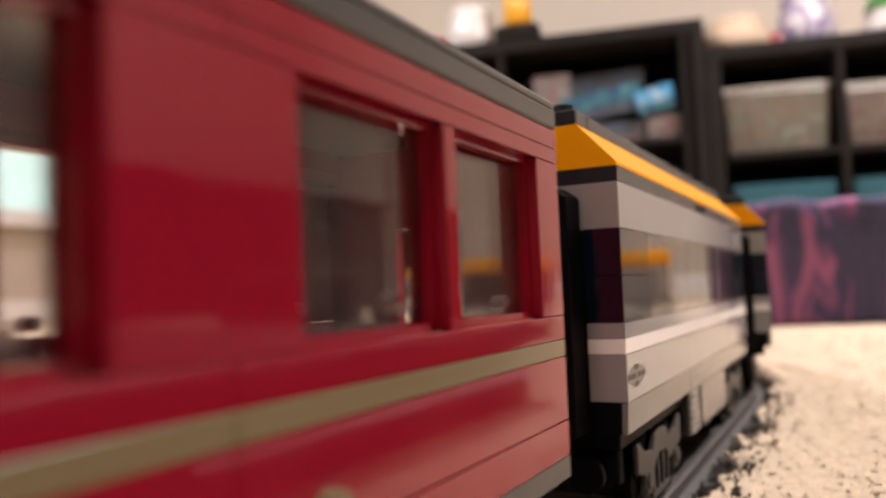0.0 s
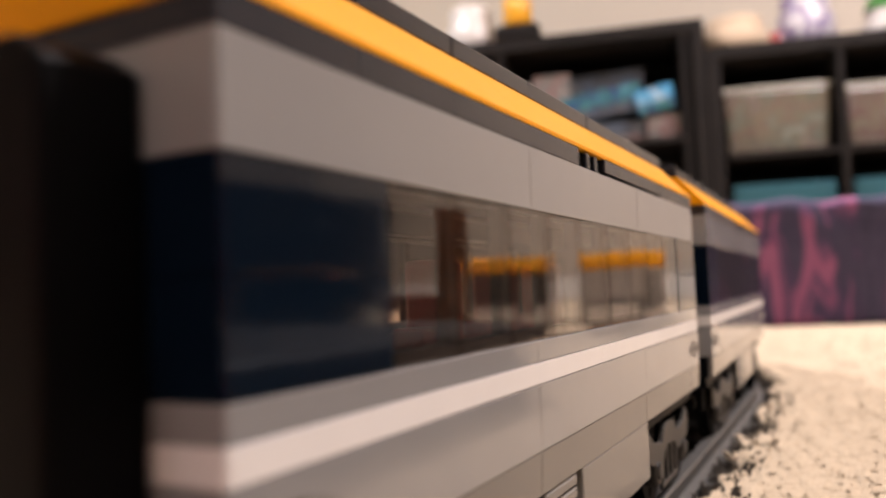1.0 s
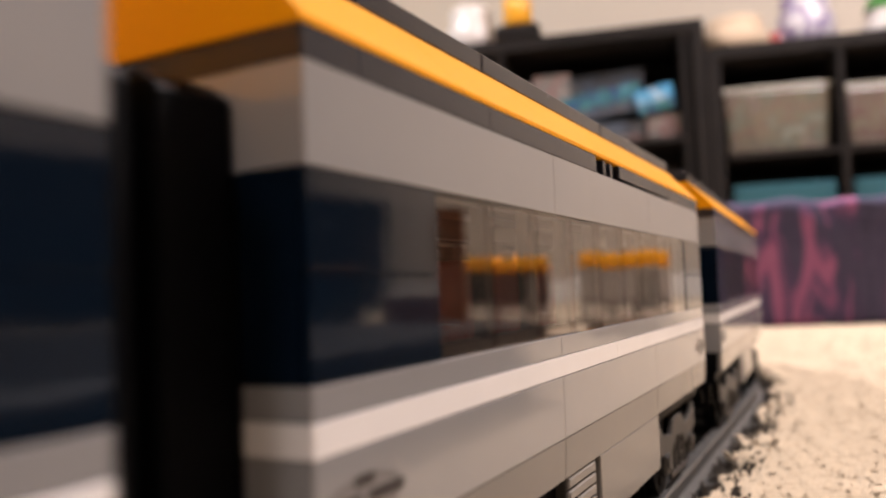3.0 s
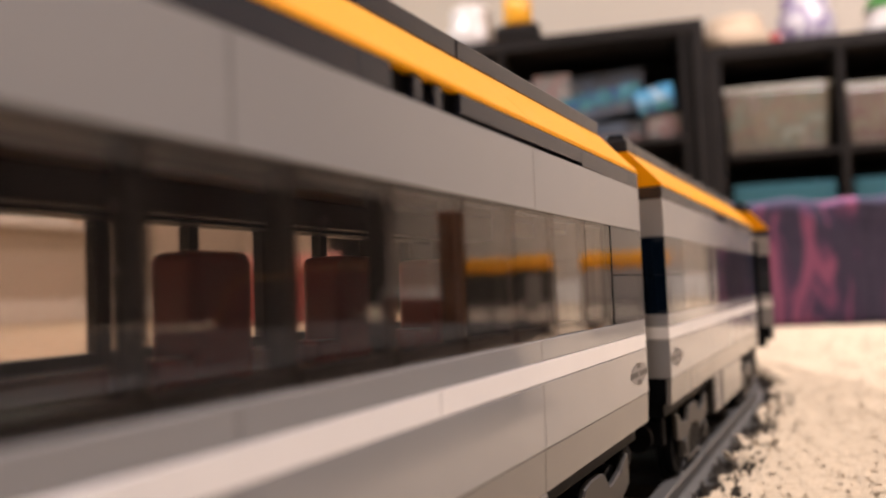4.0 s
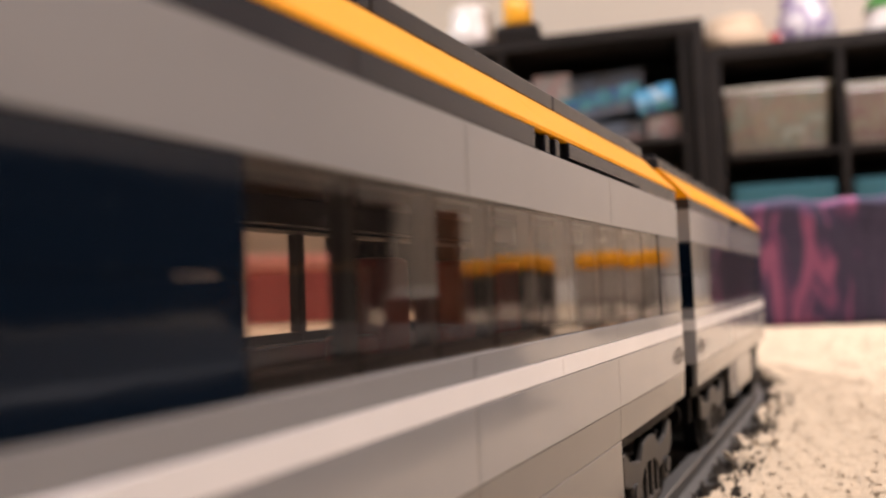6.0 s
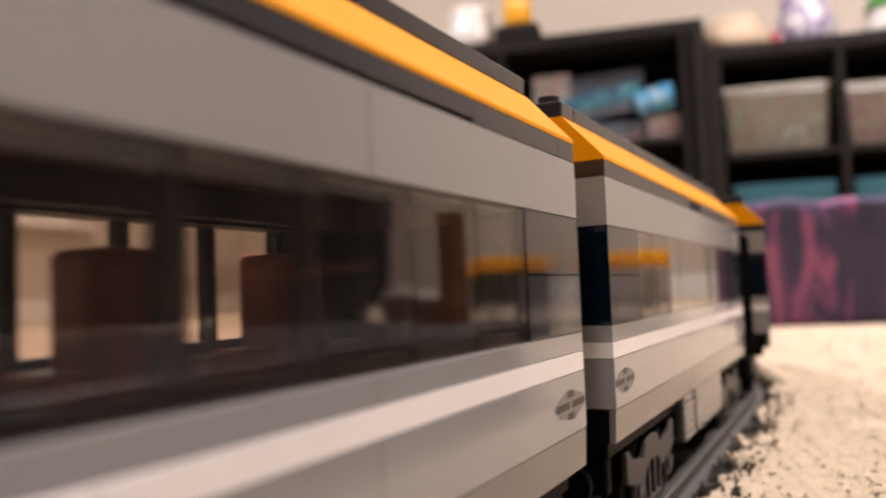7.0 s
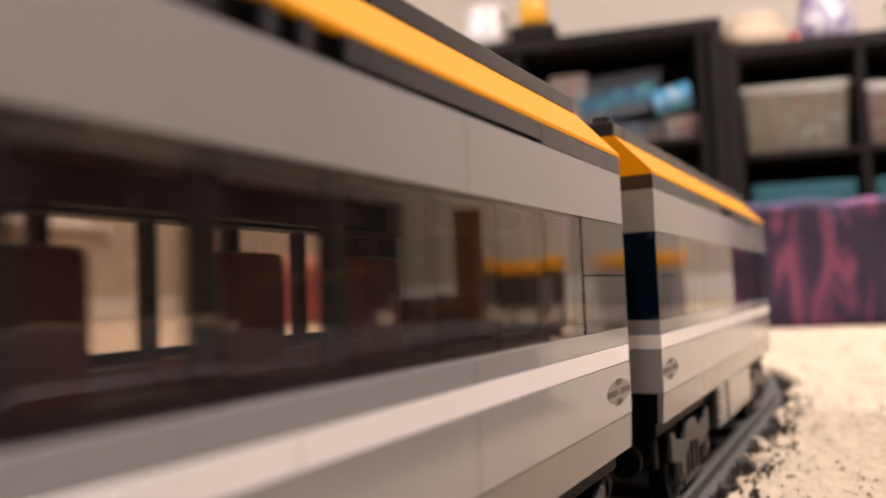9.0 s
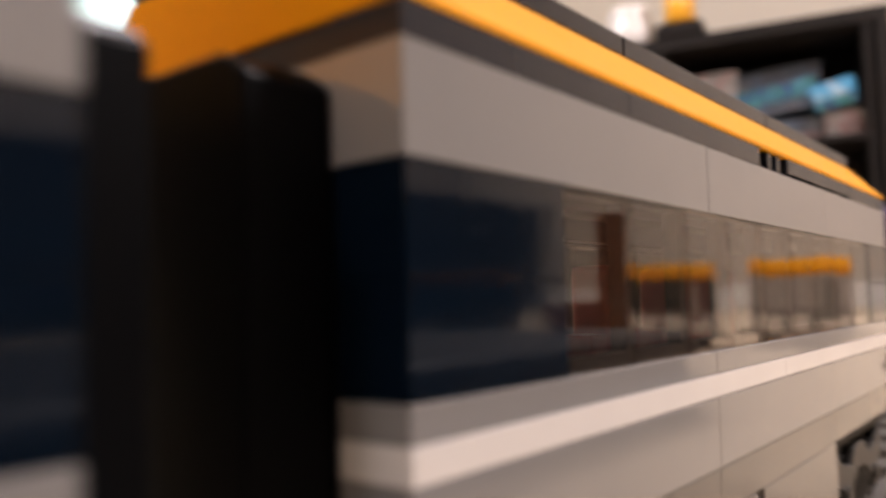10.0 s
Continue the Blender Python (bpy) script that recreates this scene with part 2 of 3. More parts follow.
    return -RADIUS + RADIUS * math.cos(a) - over * math.sin(a), CURVE_AT + RADIUS * math.sin(a) + over * math.cos(a), math.degrees(a)


def sweep(bm, outline, us):
    """An outline across the track (x outward, z) carried along it."""
    rings = []
    for u in us:
        x, y, a = path(u)
        m = pose(x, y, 0, 0, 0, a)
        rings.append([bm.verts.new(m @ Vector((ox, 0, oz))) for ox, oz in outline])
    n = len(outline)
    for r, q in zip(rings, rings[1:]):
        for i in range(n):
            bm.faces.new((r[i], q[i], q[(i + 1) % n], r[(i + 1) % n]))
    bm.faces.new(rings[0])
    bm.faces.new(rings[-1][::-1])
    bmesh.ops.recalc_face_normals(bm, faces=bm.faces)
    return bm


RAIL_TOP = 0.0092


def track():
    half = [(0.0040, 0.002), (0.0040, 0.0044), (0.0016, 0.0050), (0.0016, 0.0068), (0.0021, 0.0072), (0.0021, RAIL_TOP - 0.0004), (0.0017, RAIL_TOP)]
    rail = half + [(-x, z) for x, z in half[::-1]]
    tie = finish("tie", B(-0.032, 0.032, -0.008, 0.008, -0.001, 0.0042, bevel=0.0006), TIE)
    u = CURVE_AT - 0.128 * 10
    spans = []
    while u < CURVE_AT - 0.01:
        spans.append((u, u + 0.128, "straight_track"))
        u += 0.128
    seg = RADIUS * math.pi / 8
    spans += [(CURVE_AT + seg * i, CURVE_AT + seg * (i + 1), "curved_track") for i in range(2)]
    end = CURVE_AT + seg * 2
    spans += [(end + 0.128 * i, end + 0.128 * (i + 1), "straight_track") for i in range(6)]
    for a, b, name in spans:
        t = thing(name, "dark grey plastic toy train track section sunk in carpet pile", "toy track", group="toy track sections")
        steps = 2 if name == "straight_track" else 9
        us = [a + 0.0002 + (b - a - 0.0004) * i / (steps - 1) for i in range(steps)]
        for side in (-0.02, 0.02):
            part("rail", sweep(bmesh.new(), [(side + x, z) for x, z in rail], us), RAIL, t)
        for i in range(4):
            x, y, h = path(a + (b - a) * (i + 0.5) / 4)
            o = new("tie", tie)
            o.parent = t
            o.matrix_basis = pose(x, y, 0, 0, 0, h)


track()


# ---- passenger coach, its front end towards -y ----
HALF = 12 * STUD


def S(n):
    return -HALF + STUD * n


def strip(name, sgn, n0, n1, z0, z1, material, car, depth=0.0078, label=""):
    """A brick or plate in the side wall, with a fine joint all round."""
    g = 0.00006
    xs = sorted((sgn * SIDE, sgn * (SIDE - depth)))
    return part(name, B(xs[0], xs[1], S(n0) + g, S(n1) - g, NAVY + z0 * 0.001 + g, NAVY + z1 * 0.001 - g, bevel=0.00008), material, car, label)


def bogie(car, y, flip):
    """Bogie with frames, wheels and buffers; its front towards -y."""
    b = new("bogie")
    b.parent = car
    b.empty_display_size = 0.01
    b.matrix_basis = pose(0, y, 0, 0, 0, 180 if flip else 0)
    part("beam", B(-0.014, 0.014, -0.026, 0.030, 0.0190, 0.0222, bevel=0.0004), BLACK, b)
    for s in (-1, 1):
        bm = bmesh.new()
        x0, x1 = sorted((s * 0.0208, s * 0.0221))
        half = [(0.0030, 0.0262), (0.0058, 0.0256), (0.0088, 0.0226), (0.0122, 0.0230), (0.0165, 0.0238), (0.0206, 0.0264), (0.0226, 0.0262), (0.0224, 0.0200), (0.0190, 0.0188), (0.0122, 0.0178), (0.0085, 0.0172), (0.0060, 0.0196), (0.0034, 0.0206)]
        ring = half + [(-y0, z0) for y0, z0 in half[::-1]]
        lo, hi = [bm.verts.new((x0, p, q)) for p, q in ring], [bm.verts.new((x1, p, q)) for p, q in ring]
        bm.faces.new(lo)
        bm.faces.new(hi[::-1])
        for k in range(len(ring)):
            bm.faces.new((lo[k], hi[k], hi[(k + 1) % len(ring)], lo[(k + 1) % len(ring)]))
        bmesh.ops.recalc_face_normals(bm, faces=bm.faces)
        bmesh.ops.bevel(bm, geom=list(bm.edges), offset=0.0003, segments=1, affect="EDGES")
        for yy in (-0.0145, 0.0145):
            box(bm, x0 - 0.0003, x1 + 0.0003, yy - 0.0026, yy + 0.0026, 0.0136, 0.0190, bevel=0.0005)
        frame_part = part("side_frame", bm, FRAME, b)
        for yy in (-0.0075, -0.0026, 0.0026, 0.0075):
            part("post", box(bmesh.new(), x0 + 0.0003, x1 - 0.0003, yy - 0.0007, yy + 0.0007, 0.0126, 0.0212), FRAME, frame_part)
        part("tie_bar", box(bmesh.new(), x0 + 0.0002, x1 - 0.0002, -0.0092, 0.0092, 0.0112, 0.0128, bevel=0.0003), FRAME, frame_part)
        for yy in (-0.0145, 0.0145):
            part("axle_cap", cyl(bmesh.new(), pose(s * 0.0225, yy, 0.0170, 0, 90), 0.0020, 0.0008, 14), FRAME, b)
        bm = bmesh.new()
        cyl(bm, pose(s * 0.0150, -0.0325, 0.0225, 90), 0.0016, 0.006, 12)
        cyl(bm, pose(s * 0.0150, -0.0362, 0.0225, 90), 0.0038, 0.0018, 20)
        part("buffer", bm, BLACK, b)
    part("buffer_beam", B(-0.020, 0.020, -0.0300, -0.0262, 0.0190, 0.0262, bevel=0.0005), BLACK, b)
    bm = bmesh.new()
    cyl(bm, pose(0, -0.036, 0.0225, 90), 0.0045, 0.008, 18)
    part("magnet_coupling", bm, METAL, b)
    for yy in (-0.0145, 0.0145):
        bm = bmesh.new()
        for s in (-1, 1):
            cyl(bm, pose(s * 0.0190, 0, 0, 0, 90), 0.0080, 0.0026, 24)
            cyl(bm, pose(s * 0.0172, 0, 0, 0, 90), 0.0093, 0.0010, 24)
            for k in range(6):
                a = math.radians(60 * k)
                cyl(bm, pose(s * 0.0204, 0.005 * math.cos(a), 0.005 * math.sin(a), 0, 90), 0.0012, 0.0006, 8)
        cyl(bm, pose(0, 0, 0, 0, 90), 0.0015, 0.038, 8)
        w = part("wheelset", bm, BLACK, b)
        w.matrix_basis = pose(0, yy, RAIL_TOP + 0.0080)
    return b


def bench(car, y):
    """A seat moulded in one block, with a low cushion before its back."""
    bm = bmesh.new()
    z = NAVY - 0.0032
    box(bm, -0.0130, -0.0050, y - 0.0054, y + 0.0054, z, z + 0.0172, bevel=0.0014, seg=3)
    box(bm, -0.0126, -0.0054, y - 0.0112, y - 0.0048, z, z + 0.0042, bevel=0.0006)
    part("seat", bm, SEAT, car, "dark maroon moulded seat")


def emblem(car, sgn, yc):
    """Dark printed badge: an oval ring with a bar across."""
    bm = bmesh.new()
    x = sgn * (SIDE + 0.00003)
    zc = NAVY - 0.0112
    def rim(k, r):
        return bm.verts.new((x, yc + 3.1 * r * math.cos(math.pi * k / 8), zc + r * math.sin(math.pi * k / 8)))
    outer, inner = [rim(k, 0.0022) for k in range(16)], [rim(k, 0.0019) for k in range(16)]
    for k in range(16):
        q = (k + 1) % 16
        bm.faces.new((outer[k], outer[q], inner[q], inner[k]))
    e = part("emblem", bm, PRINTG, car, "small dark printed oval badge")
    disc = bmesh.new()
    disc.faces.new([disc.verts.new((x - sgn * 0.000015, v[0], v[1])) for v in [(yc + 3.1 * 0.0019 * math.cos(math.pi * k / 8), zc + 0.0019 * math.sin(math.pi * k / 8)) for k in range(16)]])
    part("badge_field", disc, PRINTP, e)
    for y0, y1, h in ((-0.0070, -0.0007, 0.00055), (0.0007, 0.0070, 0.00055)):
        part("badge_bar", box(bmesh.new(), *sorted((x, x + sgn * 0.00003)), yc + y0, yc + y1, zc - h, zc + h), PRINT, e)
    for dz in (-0.00175, 0.00175):
        part("badge_dot", box(bmesh.new(), *sorted((x, x + sgn * 0.00003)), yc - 0.0016, yc + 0.0016, zc + dz - 0.00055, zc + dz + 0.00055), PRINT, e)


def coach(m):
    car = thing("toy_coach", "orange-roofed grey and navy toy brick passenger coach on the track", "toy coach", m, "toy passenger coaches")
    for s in (1, -1):
        for n0, n1 in ((0, 8), (8, 16), (16, 24)):
            zt, zb = NAVY - 0.01606, NAVY - 0.0224
            prof = [(s * (SIDE - 0.0014), zt), (s * (SIDE - 0.0001), zt), (s * (SIDE - 0.0004), zb), (s * (SIDE - 0.0016), zb)]
            part("lower_plate", prism(bmesh.new(), prof, S(n0) + 0.00006, S(n1) - 0.00006, 0.0001), LOWER, car, "stone grey lower side plate")
            part("sill", box(bmesh.new(), *sorted((s * (SIDE - 0.0017), s * (SIDE - 0.0080))), S(n0) + 0.00006, S(n1) - 0.00006, zb, zt), BLACK, car)
            strip("brick", s, n0, n1, -16, -6.4, GREY, car)
            strip("plate", s, n0, n1, -3.2, 0, GREY, car)
            strip("brick", s, n0, n1, 19.2, 28.8, GREY, car)
        for n0, n1 in ((0, 12), (12, 24)):
            strip("white_plate", s, n0, n1, -6.4, -3.2, WHITE, car, label="white plastic stripe plate")
        for n0, n1 in ((0, 3), (21, 24)):
            for z0 in (0, 9.6):
                strip("navy_brick", s, n0, n1, z0, z0 + 9.6, NAVYM, car, label="glossy navy blue brick")
            xs = sorted((s * (SIDE - 0.0079), s * (SIDE - 0.0084)))
            part("liner", B(*xs, S(max(n0, 1)), S(min(n1, 23)), NAVY + 0.0002, NAVY + 0.0190), NAVYM, car)

        for n0, n1 in ((0, 5), (5, 11), (13, 19), (19, 23), (23, 24)):
            strip("dark_plate", s, n0, n1, 29.35 if n0 == 13 else 28.8, 32, DARK, car, label="dark grey plate")
        strip("vent", s, 11, 13, 28.8, 31.9, BLACK, car, 0.0066, "recessed black roof vent").location.x = -s * 0.0012
        for n0 in (11.62, 12.22):
            strip("vent_post", s, n0, n0 + 0.24, 28.9, 31.8, DARK, car, 0.0011).location.x = -s * 0.0002
        xs = sorted((s * (SIDE - 0.0079), s * (SIDE - 0.0105)))
        part("lintel", B(*xs, S(3), S(21), NAVY + 0.0193, NAVY + 0.0238, bevel=0.0002), WFRAME, car)
        xs = sorted((s * (SIDE - 0.0033), s * (SIDE - 0.0079)))
        part("window_head", B(*xs, S(3) + 0.0002, S(21) - 0.0002, NAVY + 0.0187, NAVY + 0.01915), BLACK, car)
        # windows: each a thin dark frame round a clear pane
        for i in range(9):
            n0, n1 = 3 + 2 * i, 5 + 2 * i
            bm = bmesh.new()
            xo, xi = s * (SIDE - 0.0012), s * (SIDE - 0.0032)
            a, b = sorted((xo, xi))
            z0, z1 = NAVY, NAVY + 0.0192
            ring(bm, a, b, (S(n0) + 0.0001, S(n1) - 0.0001, z0, z1), (S(n0) + 0.0010, S(n1) - 0.0010, z0 + 0.0016, z1 - 0.0004))
            w = part("window", bm, WFRAME, car, "dark framed clear window")
            a, b = sorted((s * (SIDE - 0.00005), s * (SIDE - 0.0010)))
            # no two panes sit quite alike in their frames
            yc, zc = (S(n0) + S(n1)) / 2, (z0 + z1) / 2
            p = part("pane", box(bmesh.new(), a, b, -STUD + 0.00015, STUD - 0.00015, -0.0095, 0.0095), GLASS, w)
            p.matrix_basis = pose(-s * 0.0001, yc, zc, 0, 0.22 * math.sin(2.3 * i + 1), 0.16 * math.sin(4.1 * i))
            p.visible_shadow = False
        # skirt between the bogies, with a louvred panel
        a, b = sorted((s * (SIDE - 0.0004), s * (SIDE - 0.0024)))
        part("skirt", B(a, b, S(10.35), S(16.1), NAVY - 0.0345, NAVY - 0.02245, bevel=0.0002), LOWER, car)
        a, b = sorted((s * (SIDE - 0.0012), s * (SIDE - 0.0030)))
        panel = part("louvre_panel", B(a, b, S(8.2), S(10.3), NAVY - 0.0345, NAVY - 0.02245, bevel=0.0002), FRAME, car, "grey panel with louvre slats")
        a, b = sorted((s * (SIDE - 0.0004), s * (SIDE - 0.0013)))
        for k in range(6):
            z = NAVY - 0.0344 + k * 0.00199
            part("slat", B(a, b, S(8.22), S(10.0), z, z + 0.00175, bevel=0.0003), LOWER, panel)
        for yc in (S(0.95), S(23.05)):
            emblem(car, s, yc)
    # ends: bands run round the corners, a black gangway stands out in the middle
    for e in (-1, 1):
        for nm, z0, z1, material in (("end_plate", 28.8, 32, DARK), ("end_brick", 19.2, 28.75, GREY), ("end_brick", -3.2, 19.15, BLACK), ("end_brick", -22.4, -3.25, BLACK)):
            y0, y1 = sorted((e * (HALF - 0.0004), e * (HALF - 0.0078)))
            part(nm, B(-SIDE + 0.0079, SIDE - 0.0079, y0, y1, NAVY + z0 * 0.001, NAVY + z1 * 0.001), material, car)
        bm = bmesh.new()
        y0, y1 = sorted((e * (HALF - 0.0003), e * (HALF + 0.0088)))
        zt = NAVY + 0.0278
        prism(bm, [(-0.0158, NAVY - 0.022), (0.0158, NAVY - 0.022), (0.0158, zt - 0.002), (0.0128, zt), (-0.0128, zt), (-0.0158, zt - 0.002)], y0, y1, 0.0004)
        part("gangway", bm, BLACK, car, "black gangway between coaches")
    # roof
    rz = NAVY + 0.032
    prof = [(-SIDE, rz), (SIDE, rz), (SIDE, rz + 0.0007), (0.0160, rz + 0.0094), (-0.0160, rz + 0.0094), (-SIDE, rz + 0.0007)]
    for i in range(6):
        part("roof_slope", prism(bmesh.new(), prof, S(4 * i) + 0.00002, S(4 * i + 4) - 0.00002, 0.00004), YELLOW, car, "orange-yellow sloped roof brick")
    for n0, n1 in ((0, 1), (1, 7), (7, 15), (15, 23.9)):
        part("roof_plate", B(-0.0159, 0.0159, S(n0) + 0.0001, S(n1) - 0.0001, rz + 0.0095, rz + 0.0127, bevel=0.0003), DARK, car, "dark grey roof plate")
    for k in range(4):
        bm = bmesh.new()
        cyl(bm, pose(-0.012 + 0.008 * k, S(0.5), rz + 0.0135), 0.0024, 0.0017, 18)
        part("stud", bm, DARK, car)
    # inside
    part("floor_plate", B(-SIDE + 0.0079, SIDE - 0.0079, S(1), S(23), NAVY - 0.0064, NAVY - 0.0032), LOWER, car)
    part("chassis", B(-0.0212, 0.0212, S(0.3), S(23.7), NAVY - 0.0262, NAVY - 0.0225, bevel=0.0004), BLACK, car)
    part("equipment_box", B(-0.0205, 0.0205, S(7.7), S(16.0), NAVY - 0.0335, NAVY - 0.0264, bevel=0.0004), BLACK, car)
    part("frame_beam", B(-0.012, 0.012, S(1.2), S(22.8), NAVY - 0.0305, NAVY - 0.0264), BLACK, car)
    for y in (-0.0022, 0.0282, 0.0580):
        bench(car, y)
    for y in (-0.0610, 0.0610):
        bogie(car, y, y > 0)
    return car


# ---- red carriage, its rear end towards +y ----
RHALF = 14 * STUD


def red_carriage(m):
    car = thing("toy_carriage", "dark red toy brick carriage with tan stripe and charcoal roof", "toy carriage", m)
    L = RHALF

    def side(name, s, y0, y1, z0, z1, material, depth=0.0078, inset=0.0, label=""):
        g = 0.00006
        xs = sorted((s * (SIDE - inset), s * (SIDE - depth)))
        return part(name, B(xs[0], xs[1], y0 + g, y1 - g, NAVY + z0 * 0.001 + g, NAVY + z1 * 0.001 - g, bevel=0.00009), material, car, label)

    for s in (1, -1):
        for y0, y1 in ((-L, -L / 3), (-L / 3, L / 3), (L / 3, L)):
            side("brick", s, y0, y1, -13.2, -3.3, RED)
            side("brick", s, y0, y1, -18.8, -13.3, RED)
            side("stripe_plate", s, y0, y1, -3.3, -0.6, TAN, label="dark tan stripe plate")
            side("brick", s, y0, y1, -0.6, 3.2, RED)
            side("brick", s, y0, y1, 29.8, 32.9, RED)
            side("brick", s, y0, y1, 27.4, 29.8, RED)
            side("base_plate", s, y0, y1, -22.2, -18.8, ROOF)
        # pairs of windows from the rear end
        y = L
        pillars = [(L, L - 0.0092)]
        wins = []
        for k in range(3):
            a = L - 0.0092 - k * 0.0766
            wins += [(a, a - 0.0270), (a - 0.0300, a - 0.0570)]
            pillars += [(a - 0.0270, a - 0.0300), (a - 0.0570, max(-L, a - 0.0766))]
        for y1, y0 in pillars:
            if y1 - y0 > 0.0005 and y1 > -L:
                side("pillar", s, max(y0, -L), y1, 3.2, 27.4, RED, 0.0050)
        for y1, y0 in wins:
            if y0 < -L:
                continue
            bm = bmesh.new()
            xs = sorted((s * (SIDE - 0.0016), s * (SIDE - 0.0049)))
            t = 0.0009
            zz0, zz1 = NAVY + 0.0033, NAVY + 0.0273
            ring(bm, *xs, (y0 - 0.0003, y1 + 0.0003, zz0 - 0.0003, zz1 + 0.0003), (y0 + t, y1 - t, zz0 + t, zz1 - t))
            w = part("window", bm, RED, car)
            xs = sorted((s * (SIDE - 0.0032), s * (SIDE - 0.0042)))
            p = part("pane", B(*xs, y0 + t, y1 - t, zz0 + t, zz1 - t), RGLASS, w)
            p.visible_shadow = False
            for yy in (y0 + 0.004, y1 - 0.004):
                part("latch", cyl(bmesh.new(), pose(s * (SIDE - 0.0052), yy, zz0 + 0.0026, 0, 90), 0.0009, 0.002, 12), IVORYP, w)
        # door studs on the lower side
        for yy in (L - 0.064, L - 0.144):
            bm = bmesh.new()
            cyl(bm, pose(s * (SIDE + 0.0008), yy, NAVY - 0.0105, 0, 90), 0.0017, 0.0018, 16)
            part("door_knob", bm, TAN, car)
    for e in (-1, 1):
        y0, y1 = sorted((e * (L - 0.0004), e * (L - 0.0030)))
        for x0, x1, z0, z1 in ((-SIDE + 0.0051, -0.0050, -18.7, 32.8), (0.0082, SIDE - 0.0051, -18.7, 32.8), (-0.0049, 0.0081, 18.8, 32.9), (-0.0049, 0.0081, -18.8, -0.7)):
            part("end_wall", B(x0, x1, y0, y1, NAVY + z0 * 0.001, NAVY + z1 * 0.001), RED, car)
    rz = NAVY + 0.033
    for y0, y1 in ((-L, 0), (0, L)):
        part("roof_plate", B(-SIDE - 0.0002, SIDE + 0.0002, y0 + 0.0001, y1 - 0.0001, rz, rz + 0.0031, bevel=0.0003), ROOF, car)
        prof = [(-SIDE, rz + 0.0032), (SIDE, rz + 0.0032), (SIDE, rz + 0.0044), (0.0165, rz + 0.0092), (-0.0165, rz + 0.0092), (-SIDE, rz + 0.0044)]
        part("roof_slope", prism(bmesh.new(), prof, y0 + 0.0001, y1 - 0.0001, 0.0003), ROOF, car)
    part("floor_plate", B(-SIDE + 0.0079, SIDE - 0.0079, -L + 0.008, L - 0.008, NAVY - 0.0064, NAVY - 0.0006), ROOF, car)
    part("chassis", B(-0.0200, 0.0200, -L + 0.002, L - 0.002, NAVY - 0.0262, NAVY - 0.0223, bevel=0.0004), BLACK, car)
    for y in (-L + 0.034, L - 0.034):
        bogie(car, y, y > 0)
    return car


FIRST = coach(pose(0, 0.252, 0))
COACHES = [FIRST] + [copy_thing(FIRST, pose(0, 0.252 + 0.212 * k, 0)) for k in range(1, 5)]
CARRIAGE = red_carriage(pose(0, 0.0, 0))

# short wagons standing to one side, mirrored in the coach windows
def wagon(m, side, lower):
    w = thing("toy_wagon", "short orange-topped grey toy wagon standing on the carpet", "toy wagon", m, "standing toy wagons")
    h = 0.046
    part("wagon_base", B(-0.022, 0.022, -h, h, 0.0185, 0.0455, bevel=0.0005), lower, w)
    part("wagon_side", B(-0.023, 0.023, -h, h, 0.0456, 0.0785, bevel=0.0005), side, w)
    prof = [(-0.023, 0.0787), (0.023, 0.0787), (0.023, 0.0860), (0.016, 0.0955), (-0.016, 0.0955), (-0.023, 0.0860)]
    part("wagon_roof", prism(bmesh.new(), prof, -h, h, 0.0004), YELLOW, w)
    part("door_panel", B(-0.0234, 0.0234, 0.018, 0.034, 0.0330, 0.0740, bevel=0.0004), GREY, w)
    for y in (-0.030, 0.0, 0.030):
        for sx in (-1, 1):
            part("wheel", cyl(bmesh.new(), pose(sx * 0.019, y, 0.0105, 0, 90), 0.0105, 0.004, 20), BLACK, w)
        part("side_panel", B(-0.0233, 0.0233, y - 0.012, y + 0.012, 0.0240, 0.0400, bevel=0.0004), WHITE, w)
    part("drawbar", B(-0.003, 0.003, -h - 0.013, h + 0.013, 0.0188, 0.0225), BLACK, w)
    return w


PALE = brick_mat("pale_grey_plastic", (0.48, 0.46, 0.47), 0.3)
SLATE = brick_mat("slate_grey_plastic", (0.28, 0.265, 0.275), 0.3)
wagon(pose(0.205, 0.841, 0, 0, 0, 75.2), PALE, GREY)
wagon(pose(0.3238, 0.8096, 0, 0, 0, 75.2), FRAME, SLATE)


MUSTARD = brick_mat("mustard_plastic", (0.30, 0.13, 0.010), 0.4)


def standing_engine():
    """Head of the standing train, a sloped nose with a bright edge."""
    e = thing("toy_engine", "navy toy train engine with a yellow-edged nose on the carpet", "toy engine", pose(0.572, 0.7427, 0, 0, 0, -15))
    def along(outline, w, bevel):
        bm = prism(bmesh.new(), outline, -w, w, bevel)
        return bm
    part("engine_body", along([(-0.08, 0.0185), (0.085, 0.0185), (0.083, 0.040), (0.066, 0.074), (0.050, 0.084), (-0.08, 0.086)], 0.0225, 0.0006), NAVYM, e)
    part("nose_edge", along([(0.0855, 0.0185), (0.090, 0.0185), (0.088, 0.042), (0.070, 0.079), (0.052, 0.0915), (-0.08, 0.0925), (-0.08, 0.0885), (0.0505, 0.0865), (0.0666, 0.0754), (0.0846, 0.0402)], 0.0232, 0.0003), MUSTARD, e, "orange-yellow edge of the nose and roof")
    part("windscreen", along([(0.0790, 0.0520), (0.0805, 0.0520), (0.0700, 0.0735), (0.0690, 0.0730)], 0.016, 0.0002), BLACK, e)
